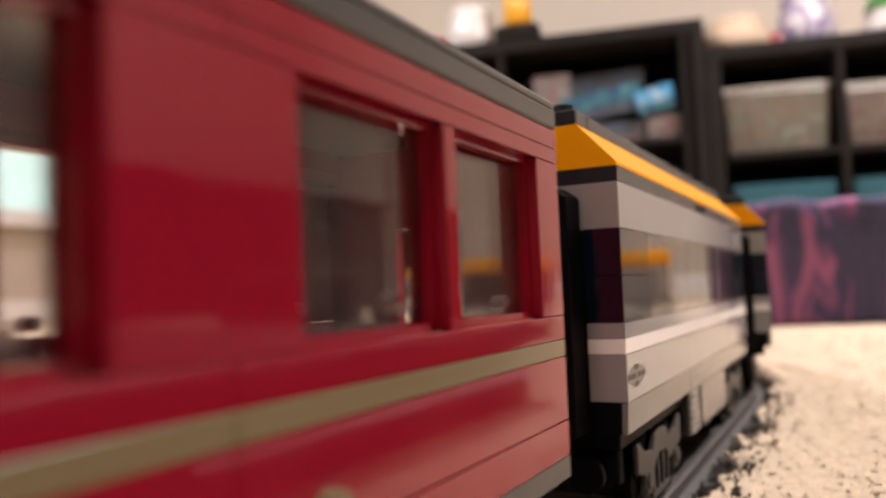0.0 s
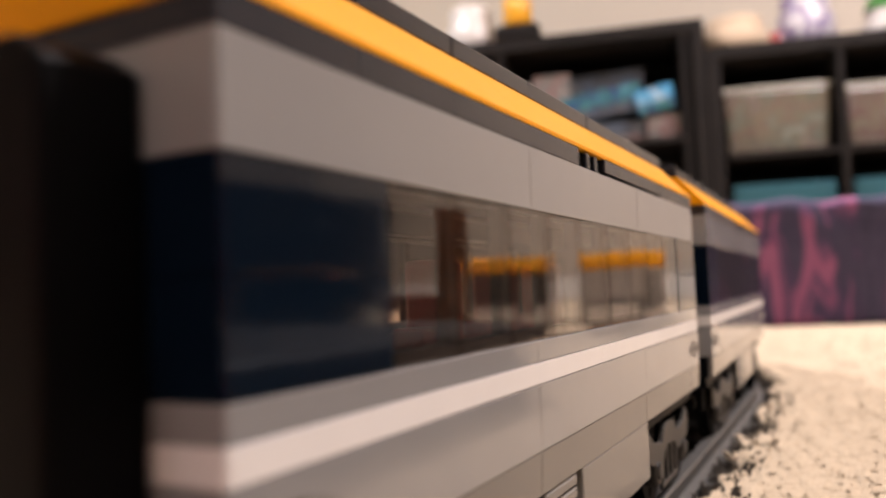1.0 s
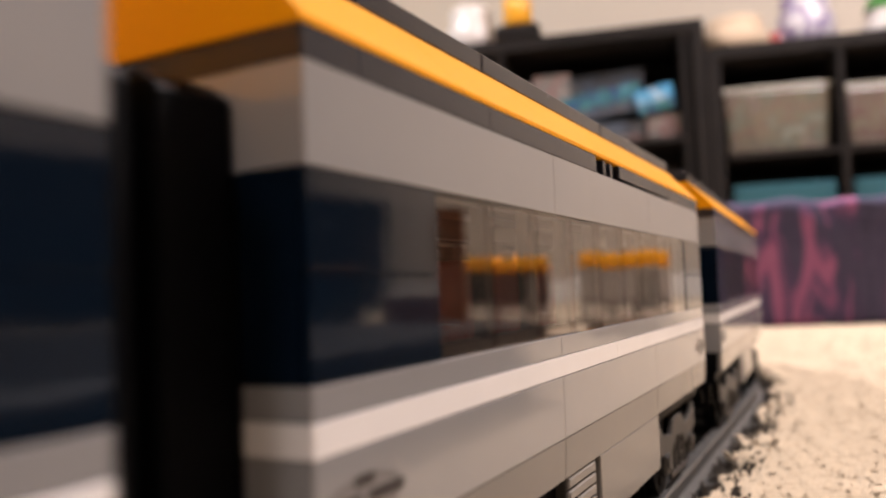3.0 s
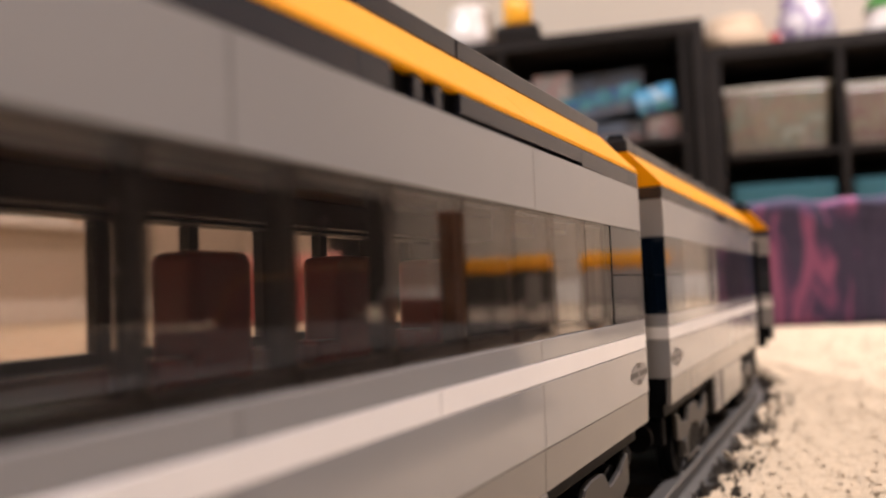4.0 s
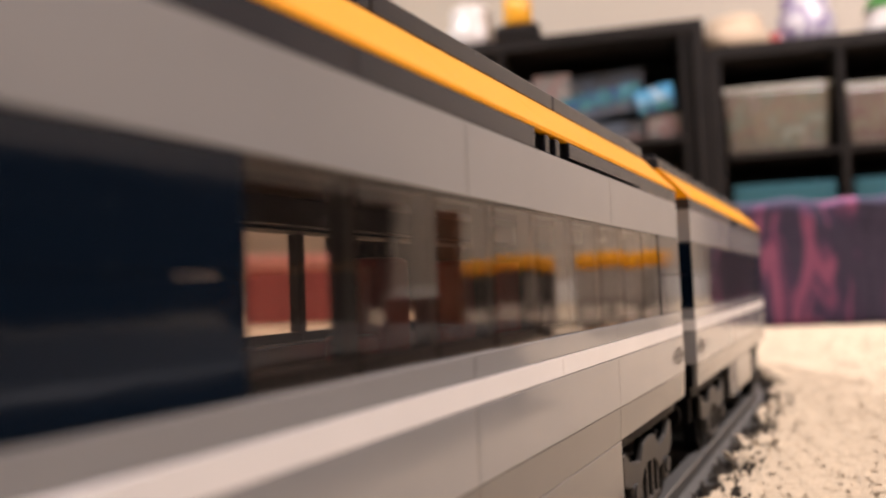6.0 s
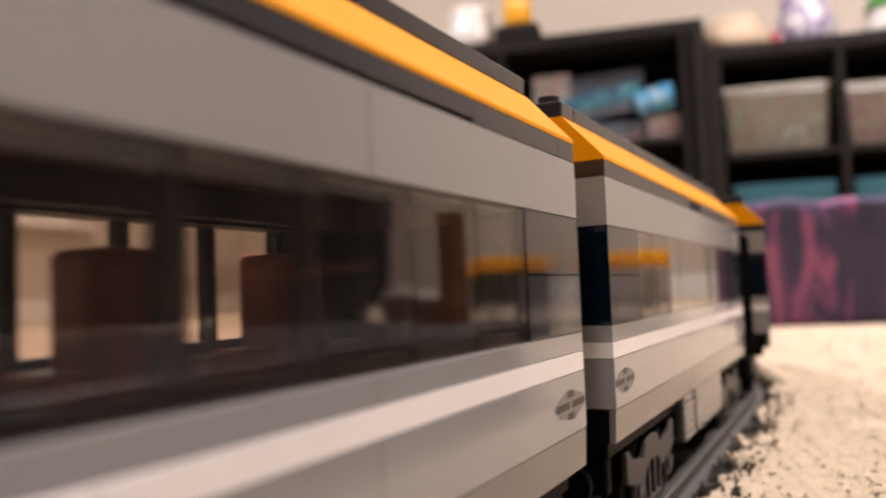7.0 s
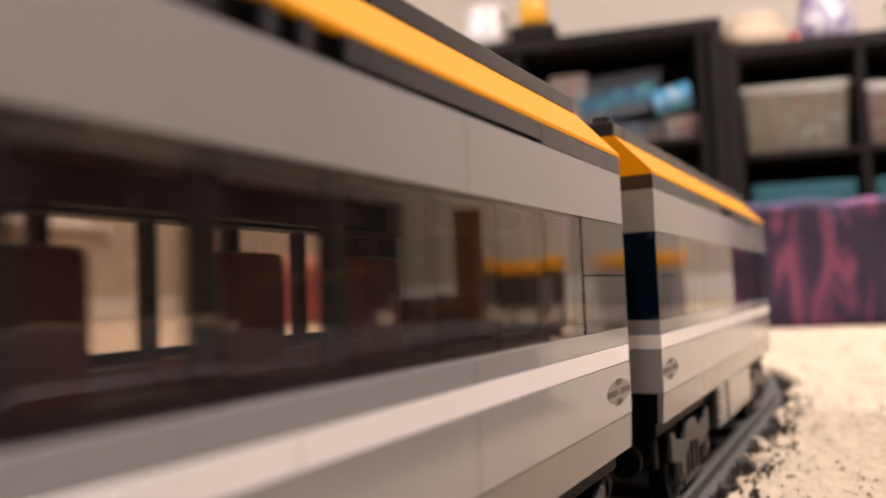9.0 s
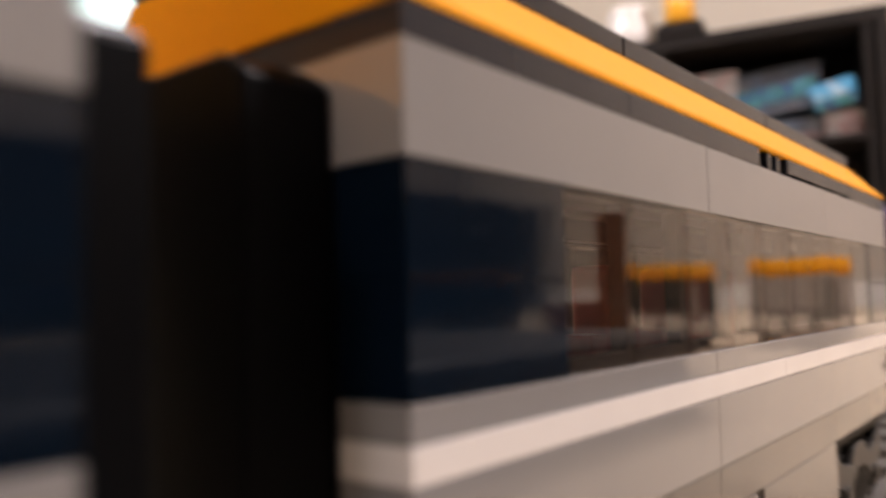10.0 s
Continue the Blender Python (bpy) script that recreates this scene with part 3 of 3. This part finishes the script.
    for x in (-0.06, -0.03, 0.03, 0.06):
        for sy in (-1, 1):
            part("wheel", cyl(bmesh.new(), pose(x, sy * 0.018, 0.0100, 90), 0.0100, 0.004, 20), BLACK, e)


standing_engine()


def tower():
    t = thing("brick_tower", "reddish-brown toy brick column with a low rose-brown wall on the carpet", "toy bricks", pose(0.186, 0.398, 0, 0, 0, -27))
    for k in range(11):
        part("brick", B(-0.0079, 0.0079, -0.0079, 0.0079, 0.0097 * k, 0.0097 * k + 0.0095, bevel=0.0003), BROWN, t)
    for k in range(6):
        for x in ((0.0160, 0.0320) if k % 2 else (0.0120, 0.0240, 0.0360)):
            w = 0.0079 if k % 2 else 0.0039 if x != 0.0240 else 0.0079
            part("brick", B(x - w, x + w, -0.0079, 0.0079, 0.0097 * k, 0.0097 * k + 0.0095, bevel=0.0003), ROSE, t)


tower()


# ---- shelf units, at the far side of the room ----
SH = pose(-0.232, 2.478, 0, 0, 0, 14)


def shelf_unit(label, x0, x1, h, uprights, boards, m):
    u = thing("shelf_unit", label, "shelf unit", m)
    d = 0.38
    part("side_panel", B(x0, x0 + 0.04, 0, d, 0, h - 0.0405, bevel=0.002), SHELF, u)
    part("side_panel", B(x1 - 0.04, x1, 0, d, 0, h - 0.0405, bevel=0.002), SHELF, u)
    part("top_panel", B(x0, x1, 0, d, h - 0.04, h, bevel=0.002), SHELF, u)
    part("base_panel", B(x0 + 0.0405, x1 - 0.0405, 0.002, d, 0.0, 0.04, bevel=0.002), SHELF, u)
    part("back_panel", B(x0 + 0.0405, x1 - 0.0405, d - 0.008, d - 0.002, 0.0405, h - 0.0405), SHELF, u)
    xs = [x0 + 0.04] + list(uprights) + [x1 - 0.04]
    for x in uprights:
        part("upright", B(x - 0.009, x + 0.009, 0.004, d - 0.009, 0.0405, h - 0.0405, bevel=0.001), SHELF, u)
    for z in boards:
        for a, b in zip(xs, xs[1:]):
            part("shelf_board", B(a + 0.0095, b - 0.0095, 0.004, d - 0.009, z - 0.009, z + 0.009, bevel=0.001), SHELF, u)
    return u


shelf_unit("low black-brown cube shelf unit holding storage bins", -0.068, 0.64, 0.77, (0.305,), (0.432,), SH)
shelf_unit("taller black-brown shelf unit with boxes on its boards", -1.32, -0.070, 0.865, (-0.70, -0.133), (0.50,), SH)


def open_bin(name, label, x, y, z, w, d, h, material, m, rim=WHITE):
    b = thing(name, label, "storage bin", m @ pose(x, y, z))
    bm = bmesh.new()
    prof = 0.92
    box(bm, -w / 2, w / 2, 0, d, 0.0, h - 0.0125, bevel=0.01, seg=2)
    for v in bm.verts:
        k = prof + (1 - prof) * v.co.z / h
        v.co.x, v.co.y = v.co.x * k, d / 2 + (v.co.y - d / 2) * k
    part("tub", bm, material, b)
    part("lid", B(-w / 2 - 0.004, w / 2 + 0.004, -0.004, d + 0.004, h - 0.012, h, bevel=0.004), rim, b)
    return b


FROST = mat("frosted_white_plastic", (0.52, 0.51, 0.46), 0.35, vary=0.1, scale=12)
open_bin("storage_bin", "frosted white plastic storage bin with lid on the shelf", 0.135, 0.06, 0.4415, 0.308, 0.28, 0.208, BINM, SH, FROST)
open_bin("storage_bin", "frosted plastic bin of reddish things on the shelf", 0.460, 0.075, 0.4415, 0.26, 0.28, 0.195, BINR, SH, FROST)


def fabric_bin(x, w, z, h):
    b = thing("fabric_bin", "teal fabric cube bin in the lower shelf", "fabric bin", SH @ pose(x, 0.03, z))
    part("bin_body", B(-w / 2, w / 2, 0, 0.33, 0, h, bevel=0.008, seg=2), TEAL, b)
    bm = bmesh.new()
    cyl(bm, pose(0, -0.002, h * 0.72, 90), 0.017, 0.004, 20)
    part("grommet", bm, METAL, b)


fabric_bin(0.135, 0.29, 0.0405, 0.305)
fabric_bin(0.457, 0.26, 0.0405, 0.305)


def game_box(label, x, y, z, w, d, h, tilt, material, tray, name="game_box"):
    b = thing(name, label, "box", SH @ pose(x, y, z, 0, tilt, 0))
    part("tray", B(-w / 2 + 0.002, w / 2 - 0.002, 0.002, d - 0.002, 0, h * 0.4, bevel=0.002), tray, b)
    part("lid", B(-w / 2, w / 2, 0, d, h * 0.4, h, bevel=0.002), material, b)


WARMBOX = blotchy("printed_card_warm", [(0.20, 0.17, 0.15), (0.36, 0.28, 0.24), (0.30, 0.10, 0.09), (0.42, 0.38, 0.34)], 8, 0.5)
SKYBOX = blotchy("printed_card_sky", [(0.03, 0.16, 0.30), (0.05, 0.24, 0.42), (0.36, 0.42, 0.48), (0.06, 0.26, 0.44)], 12, 0.45)
DARKBOX = blotchy("printed_card_dark", [(0.02, 0.025, 0.05), (0.05, 0.07, 0.10), (0.03, 0.03, 0.04), (0.10, 0.11, 0.12)], 10, 0.5)
GREYBOX = blotchy("printed_card_grey", [(0.10, 0.09, 0.085), (0.16, 0.14, 0.13), (0.13, 0.06, 0.055), (0.20, 0.18, 0.17)], 9, 0.5)
game_box("blue and green printed game box leaning on a shelf", -0.385, 0.05, 0.598, 0.25, 0.25, 0.085, -8, COMIC, DARKBOX)
game_box("bright sky-blue and white printed box leaning on a shelf", -0.215, 0.03, 0.598, 0.115, 0.25, 0.075, -12, SKYBOX, COMIC)
game_box("dark navy printed box on a shelf", -0.40, 0.09, 0.690, 0.30, 0.22, 0.055, -4, DARKBOX, DARKBOX)
game_box("dark printed box on a shelf", -0.44, 0.07, 0.5095, 0.36, 0.26, 0.070, 0, DARKBOX, GREYBOX)
game_box("grey and white printed box on a shelf", -0.200, 0.05, 0.5095, 0.105, 0.22, 0.080, 0, GREYBOX, GREYBOX)
game_box("worn printed box high on a shelf", -0.545, 0.06, 0.5805, 0.12, 0.25, 0.17, 0, GREYBOX, WARMBOX)
game_box("pale printed box in the lower shelf", -0.28, 0.06, 0.0405, 0.28, 0.26, 0.11, 0, WARMBOX, DARKBOX)
game_box("dark printed box in the lower shelf", -0.28, 0.06, 0.152, 0.26, 0.26, 0.12, 0, DARKBOX, DARKBOX)


# ornaments on the shelf tops
def ornament(label, x, z, r, h, material, name="ornament", base=None, squash=1.0, cap=None, back=0.14):
    o = thing(name, label, "ornament", SH @ pose(x, back, z))
    bm = bmesh.new()
    z0 = 0.0
    if base is not None:
        part("plinth", B(-r * 1.55, r * 1.55, -r, r, 0, h * 0.35, bevel=0.012), base, o)
        z0 = h * 0.352
    rings = [(0.80, 0.0), (0.98, 0.06), (1.0, 0.30), (0.97, 0.55), (0.80, 0.66), (0.86, 0.80), (0.78, 0.94), (0.4, 1.0)]
    pts = []
    for k, q in rings:
        pts.append([bm.verts.new((r * k * math.cos(2 * math.pi * i / 20), r * squash * k * math.sin(2 * math.pi * i / 20), z0 + h * q)) for i in range(20)])
    for a, b in zip(pts, pts[1:]):
        for i in range(20):
            bm.faces.new((a[i], a[(i + 1) % 20], b[(i + 1) % 20], b[i]))
    bm.faces.new(pts[0][::-1])
    bm.faces.new(pts[-1])
    part("body", bm, material, o, smooth=True)
    if cap is not None:
        part("cap", cyl(bmesh.new(), pose(0, 0, h * 1.2), r * 0.9, h * 0.4, 24, r * 0.7), cap, o)


IVORY = mat("ivory_glaze", (0.56, 0.53, 0.51), 0.3)
LILAC = blotchy("lilac_white_glaze", [(0.50, 0.48, 0.51), (0.16, 0.12, 0.26), (0.52, 0.50, 0.52), (0.44, 0.41, 0.46)], 9, 0.4)
GREEN = mat("green_plastic", (0.06, 0.22, 0.05), 0.4)
PEACH = mat("cream_cloth", (0.50, 0.39, 0.28), 0.8)
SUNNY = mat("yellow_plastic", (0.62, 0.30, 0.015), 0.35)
ornament("white rounded toy figure on the shelf top", -0.820, 0.865, 0.085, 0.17, IVORY)
ornament("bright yellow toy on a dark block on the shelf top", -0.645, 0.865, 0.048, 0.157, SUNNY, base=SHELF, back=0.055)
ornament("cream cloth bag on the shelf top", 0.035, 0.77, 0.105, 0.12, PEACH)
ornament("lilac and white toy figure on the shelf top", 0.245, 0.77, 0.085, 0.18, LILAC)
ornament("small dark red toy on the shelf top", -0.925, 0.865, 0.032, 0.075, RED)
ornament("small dark red and navy toy on the shelf top", 0.155, 0.77, 0.040, 0.060, SEAT)
ornament("white box-like toy with green lid on the shelf top", 0.49, 0.77, 0.085, 0.10, IVORY, cap=GREEN)


# ---- things seen through and mirrored in the coach windows ----
def dresser():
    d = thing("dresser", "long low dark brown wooden dresser with two rows of drawers", "dresser", pose(2.05, 1.5, 0))
    part("carcass", B(-0.20, 0.235, -1.5, 1.5, 0.06, 0.44, bevel=0.004), SHELF, d)
    part("dresser_top", B(-0.24, 0.240, -1.52, 1.52, 0.4405, 0.465, bevel=0.004), SHELF, d)
    part("plinth", B(-0.17, 0.22, -1.46, 1.46, 0.0, 0.0595), SHELF, d)
    for i in range(3):
        for j in range(2):
            y, z = -1.48 + 0.99 * i, 0.075 + 0.18 * j
            f = part("drawer", B(-0.222, -0.2005, y + 0.01, y + 0.97, z, z + 0.17, bevel=0.003), SHELF, d)
            bm = bmesh.new()
            cyl(bm, pose(-0.232, y + 0.49, z + 0.085, 0, 90), 0.014, 0.02, 16)
            part("knob", bm, METAL, f)


dresser()


def case():
    """Unseen flat case added beside the track; the coach sides mirror it dark."""
    c = thing("added_case", "flat dark charcoal plastic case, added unseen for the coach sides to mirror", "case", pose(0.268, 0.015, 0))
    part("case_body", B(-0.145, 0.145, -0.345, 0.345, 0.0, 0.032, bevel=0.008, seg=2), CASE, c)
    part("case_lid", B(-0.149, 0.149, -0.349, 0.349, 0.0325, 0.045, bevel=0.008, seg=2), CASE, c)
    part("trim", B(-0.1472, -0.1452, 0.12, 0.335, 0.0195, 0.0245, bevel=0.0004), TRIM, c, "pale blue-white edge strip")
    for y in (-0.18,):
        part("latch", B(-0.158, -0.1495, y - 0.025, y + 0.025, 0.024, 0.041, bevel=0.003), CASE, c)


TRIM = mat("pale_blue_plastic", (0.62, 0.70, 0.82), 0.3)
CASE = mat("charcoal_plastic_case", (0.022, 0.021, 0.022), 0.5, bump=0.2, bump_scale=500)
case()


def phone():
    """Unseen filming phone on its long edge, added to shade the coach ends."""
    p = thing("phone", "unseen black phone on the carpet, added to shade the coach ends", "phone", pose(0.0656, 0.0, 0.0066, 0, 0, 27.85))
    part("phone_shade_body", box(bmesh.new(), -0.018, 0.128, -0.0125, -0.0050, 0.0, 0.0720, bevel=0.0025, seg=2), BLACK, p)
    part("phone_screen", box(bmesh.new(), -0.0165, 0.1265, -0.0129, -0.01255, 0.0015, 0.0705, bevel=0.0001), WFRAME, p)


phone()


def red_crate():
    c = thing("toy_crate", "red fabric toy crate with a pale rim on the carpet", "toy crate", pose(-1.125, 1.488, 0, 0, 0, 38))
    part("crate_body", B(-0.11, 0.11, -0.08, 0.08, 0, 0.125, bevel=0.008, seg=2), mat("red_fabric", (0.30, 0.07, 0.07), 0.8, bump=0.3), c)
    part("rim", B(-0.113, 0.113, -0.083, 0.083, 0.1255, 0.160, bevel=0.008, seg=2), mat("pink_fabric", (0.62, 0.30, 0.28), 0.8, bump=0.3), c)


red_crate()


# ---- tie-dyed cushion on the floor before the shelves ----
def cushion():
    bm = bmesh.new()
    nx, nz = 60, 40
    w, h, t = 0.42, 0.150, 0.018
    grid = {}
    for side in (-1, 1):
        for i in range(nx + 1):
            for j in range(nz + 1):
                a, b = i / nx * 2 - 1, j / nz * 2 - 1
                bulge = (1 - abs(a) ** 40) * (1 - abs(b) ** 24)
                if side == 1 and (i in (0, nx) or j in (0, nz)):
                    grid[side, i, j] = grid[-1, i, j]
                    continue
                lump = 0.004 * noise.noise((a * 4, b * 3, side * 3.0))
                grid[side, i, j] = bm.verts.new((a * w / 2, side * (t * bulge) + lump * bulge, (b + 1) * h / 2 + 0.004 * noise.noise((a * 5, 2, 0)) * (b + 1)))
        for i in range(nx):
            for j in range(nz):
                q = [grid[side, i, j], grid[side, i + 1, j], grid[side, i + 1, j + 1], grid[side, i, j + 1]]
                bm.faces.new(q if side == -1 else q[::-1])
    bmesh.ops.recalc_face_normals(bm, faces=bm.faces)
    piece("cushion", bm, PURPLE, "purple and pink tie-dyed fabric cushion standing on the carpet", "cushion", pose(-0.062, 0.964, 0.0, 0, 0, 17), smooth=True)


cushion()


# ---- carpet pile beside the track ----
def off_track(x, y):
    """Distance from the track's centre line."""
    if y < CURVE_AT:
        return abs(x)
    a = math.atan2(y - CURVE_AT, x + RADIUS)
    if a < BEND:
        return abs(math.hypot(x + RADIUS, y - CURVE_AT) - RADIUS)
    px, py, _ = path(CURVE_AT + RADIUS * BEND)
    return abs((x - px) * math.cos(BEND) + (y - py) * math.sin(BEND))


def pile():
    rng = np.random.default_rng(3)
    verts, faces = [], []
    n = 0
    for x0, x1, y0, y1, count, size in ((0.028, 0.20, 0.14, 0.50, 30000, 1.0), (-0.30, 0.36, 0.36, 0.80, 28000, 1.25), (-0.45, 0.75, 0.80, 1.22, 8000, 1.7), (0.028, 0.07, 0.02, 0.14, 1500, 1.0)):
        px, py = rng.uniform(x0, x1, count), rng.uniform(y0, y1, count)
        for x, y in zip(px, py):
            d = off_track(x, y)
            edge = 0.0318 + 0.004 * noise.noise((x * 45, y * 45, 5))
            if d < edge - 0.0015 or (d < edge + 0.002 and rng.random() < 0.5) or y > 1.16:
                continue
            lift = 1.0 + 0.28 * noise.noise((x * 70, y * 70, 0))
            h = rng.uniform(0.0050, 0.0078) * lift if d < 0.040 else rng.uniform(0.0063, 0.0075)
            r = rng.uniform(0.0017, 0.0033) * size
            lx, ly = rng.normal(0, 0.0017, 2) * size
            a = rng.uniform(0, 6.28)
            for k in range(3):
                verts.append((x + r * math.cos(a + 2.09 * k), y + r * math.sin(a + 2.09 * k), -0.0005))
            for k in range(3):
                verts.append((x + lx * 0.5 + r * 0.9 * math.cos(a + 2.09 * k), y + ly * 0.5 + r * 0.9 * math.sin(a + 2.09 * k), h * 0.65))
            for k in range(3):
                verts.append((x + lx + r * 0.45 * math.cos(a + 2.09 * k), y + ly + r * 0.45 * math.sin(a + 2.09 * k), h))
            for k in range(3):
                q = (k + 1) % 3
                faces.append((n + k, n + q, n + 3 + q, n + 3 + k))
                faces.append((n + 3 + k, n + 3 + q, n + 6 + q, n + 6 + k))
            faces.append((n + 6, n + 7, n + 8))
            n += 9
    # the close bed of yarn that the tufts stand in, sinking away along the track
    gx, gy = np.arange(-0.45, 0.7501, 0.004), np.arange(-0.05, 1.2201, 0.004)
    index = {}
    for i, x in enumerate(gx):
        for j, y in enumerate(gy):
            d = off_track(x, y)
            if d < 0.0305:
                continue
            rise = max(0.0, min(1.0, (d - 0.0330 - 0.004 * noise.noise((x * 45, y * 45, 5))) / 0.005, (1.22 - y) / 0.06, (0.75 - x) / 0.06, (x + 0.45) / 0.06, (y + 0.05) / 0.06))
            index[i, j] = n
            verts.append((x, y, -0.0008 + rise * (0.0072 + 0.0005 * noise.noise((x * 60, y * 60, 1)) + 0.0003 * noise.noise((x * 170, y * 170, 2)))))
            n += 1
    for i in range(len(gx) - 1):
        for j in range(len(gy) - 1):
            q = [(i, j), (i + 1, j), (i + 1, j + 1), (i, j + 1)]
            if all(k in index for k in q):
                faces.append(tuple(index[k] for k in q))
    me = bpy.data.meshes.new("carpet_pile")
    me.from_pydata(verts, [], faces)
    me.materials.append(CARPET)
    for p in me.polygons:
        p.use_smooth = True
    # soft yarn ends: shade them mostly as the sheet that they make up
    me.normals_split_custom_set_from_vertices([(Vector(v.normal) * 0.3 + Vector((0, 0, 1))).normalized() for v in me.vertices])
    tagged(new("carpet_pile", me), "cream tufted carpet pile beside the toy track", "carpet", kind="stuff")


pile()


def fringe():
    """Fine dark tufts in an uneven band along the edges of the track."""
    rng = np.random.default_rng(8)
    verts, faces = [], []
    n = 0
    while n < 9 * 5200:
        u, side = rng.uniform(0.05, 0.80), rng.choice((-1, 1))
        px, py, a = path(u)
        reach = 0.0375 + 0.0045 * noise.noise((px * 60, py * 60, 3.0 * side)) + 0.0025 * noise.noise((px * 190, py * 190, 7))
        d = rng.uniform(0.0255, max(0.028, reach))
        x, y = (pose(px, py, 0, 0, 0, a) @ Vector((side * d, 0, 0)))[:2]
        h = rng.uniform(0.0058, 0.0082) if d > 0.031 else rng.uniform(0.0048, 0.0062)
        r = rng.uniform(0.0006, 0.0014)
        lx, ly = rng.normal(0, 0.0018, 2)
        a = rng.uniform(0, 6.28)
        for k, f, z in ((0.0, 1.0, -0.0005), (0.5, 0.8, h * 0.65), (1.0, 0.3, h)):
            for q in range(3):
                verts.append((x + lx * k + r * f * math.cos(a + 2.09 * q), y + ly * k + r * f * math.sin(a + 2.09 * q), z))
        for k in range(3):
            q = (k + 1) % 3
            faces += [(n + k, n + q, n + 3 + q, n + 3 + k), (n + 3 + k, n + 3 + q, n + 6 + q, n + 6 + k)]
        faces.append((n + 6, n + 7, n + 8))
        n += 9
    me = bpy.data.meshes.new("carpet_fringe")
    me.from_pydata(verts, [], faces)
    me.materials.append(mat("dark_edge_pile", (0.070, 0.060, 0.050), 0.95, vary=0.4, scale=120))
    tagged(new("carpet_fringe", me), "dark grey carpet tufts along the toy track", "carpet", kind="stuff")


fringe()


# ---- what moves ----
# seconds, and how far the front of the first coach stands ahead of the camera's foot, metres
RUN = [(0, 0.1560), (0.5, 0.0997), (1, 0.0437), (1.5, -0.0085), (2, -0.0594), (2.5, -0.1130), (2.7, -0.1340), (3.8, -0.2188), (4, -0.2308), (4.2, -0.2431),
       (4.5, -0.2649), (4.8, -0.2888), (5.1, -0.3208), (5.3, -0.3448), (5.5, -0.3638), (5.7, -0.3808), (6.8, -0.4720), (7, -0.4910), (7.3, -0.5170),
       (7.5, -0.5375), (8, -0.5815), (8.2, -0.5992), (8.45, -0.6219), (8.7, -0.6472), (9, -0.6838), (9.5, -0.7525), (10, -0.8105)]
BEHIND = (0.0, 0.212, 0.428, 0.638, 0.855)   # each coach behind the first
# play in the couplings: seconds, metres by which the third coach closes up
PLAY = [(0.0, 0.0), (6.9, 0.0), (7.3, -0.0015), (7.8, -0.0045), (8.1, -0.0052), (10.0, -0.0052)]


def run(t):
    ts, us = [r[0] for r in RUN], [r[1] for r in RUN]
    # smooth: a cubic through the rows with centred slopes
    sl = [(us[1] - us[0]) / (ts[1] - ts[0])] + [(us[i + 1] - us[i - 1]) / (ts[i + 1] - ts[i - 1]) for i in range(1, len(ts) - 1)] + [(us[-1] - us[-2]) / (ts[-1] - ts[-2])]
    i = min(max(int(np.searchsorted(ts, t, side="right")) - 1, 0), len(ts) - 2)
    h = ts[i + 1] - ts[i]
    p = (t - ts[i]) / h
    return ((2 * p ** 3 - 3 * p ** 2 + 1) * us[i] + (p ** 3 - 2 * p ** 2 + p) * h * sl[i] + (3 * p ** 2 - 2 * p ** 3) * us[i + 1] + (p ** 3 - p ** 2) * h * sl[i + 1])


def drive(car, offset, reach, play=((0.0, 0.0), (10.0, 0.0))):
    """Key a car whose middle runs offset behind the first coach's front, its bogies reach away from its middle."""
    times = [i * 0.1 for i in range(101)]
    places = {}
    for t in times:
        u = run(t) + offset + float(np.interp(t, [p[0] for p in play], [p[1] for p in play]))
        a, b = path(u - reach), path(u + reach)
        h = math.degrees(math.atan2(-(b[0] - a[0]), b[1] - a[1]))
        places[t] = ((a[0] + b[0]) / 2, (a[1] + b[1]) / 2, h, a[2], b[2], u)
    walk(car, [(t, pose(p[0], p[1], 0, 0, 0, p[2])) for t, p in places.items()])
    for b in [c for c in car.children if c.name.split(".")[0] == "bogie"]:
        y, rear = b.location.y, b.location.y > 0
        walk(b, [(t, pose(0, y, 0, 0, 0, (180 if rear else 0) + (p[4] if rear else p[3]) - p[2])) for t, p in places.items()])
        for w in [c for c in b.children if c.name.split(".")[0] == "wheelset"]:
            x, wy, wz = w.location
            fine = [i * 0.05 for i in range(201)]
            walk(w, [(t, pose(x, wy, wz, math.degrees(run(t) / 0.0080) * (1 if not rear else -1))) for t in fine])


def motions():
    for k, car in enumerate(COACHES):
        drive(car, HALF + BEHIND[k], 0.064, PLAY if k == 2 else ((0.0, 0.0), (10.0, 0.0)))
    drive(CARRIAGE, -0.0364 - RHALF, RHALF - 0.034)


motions()
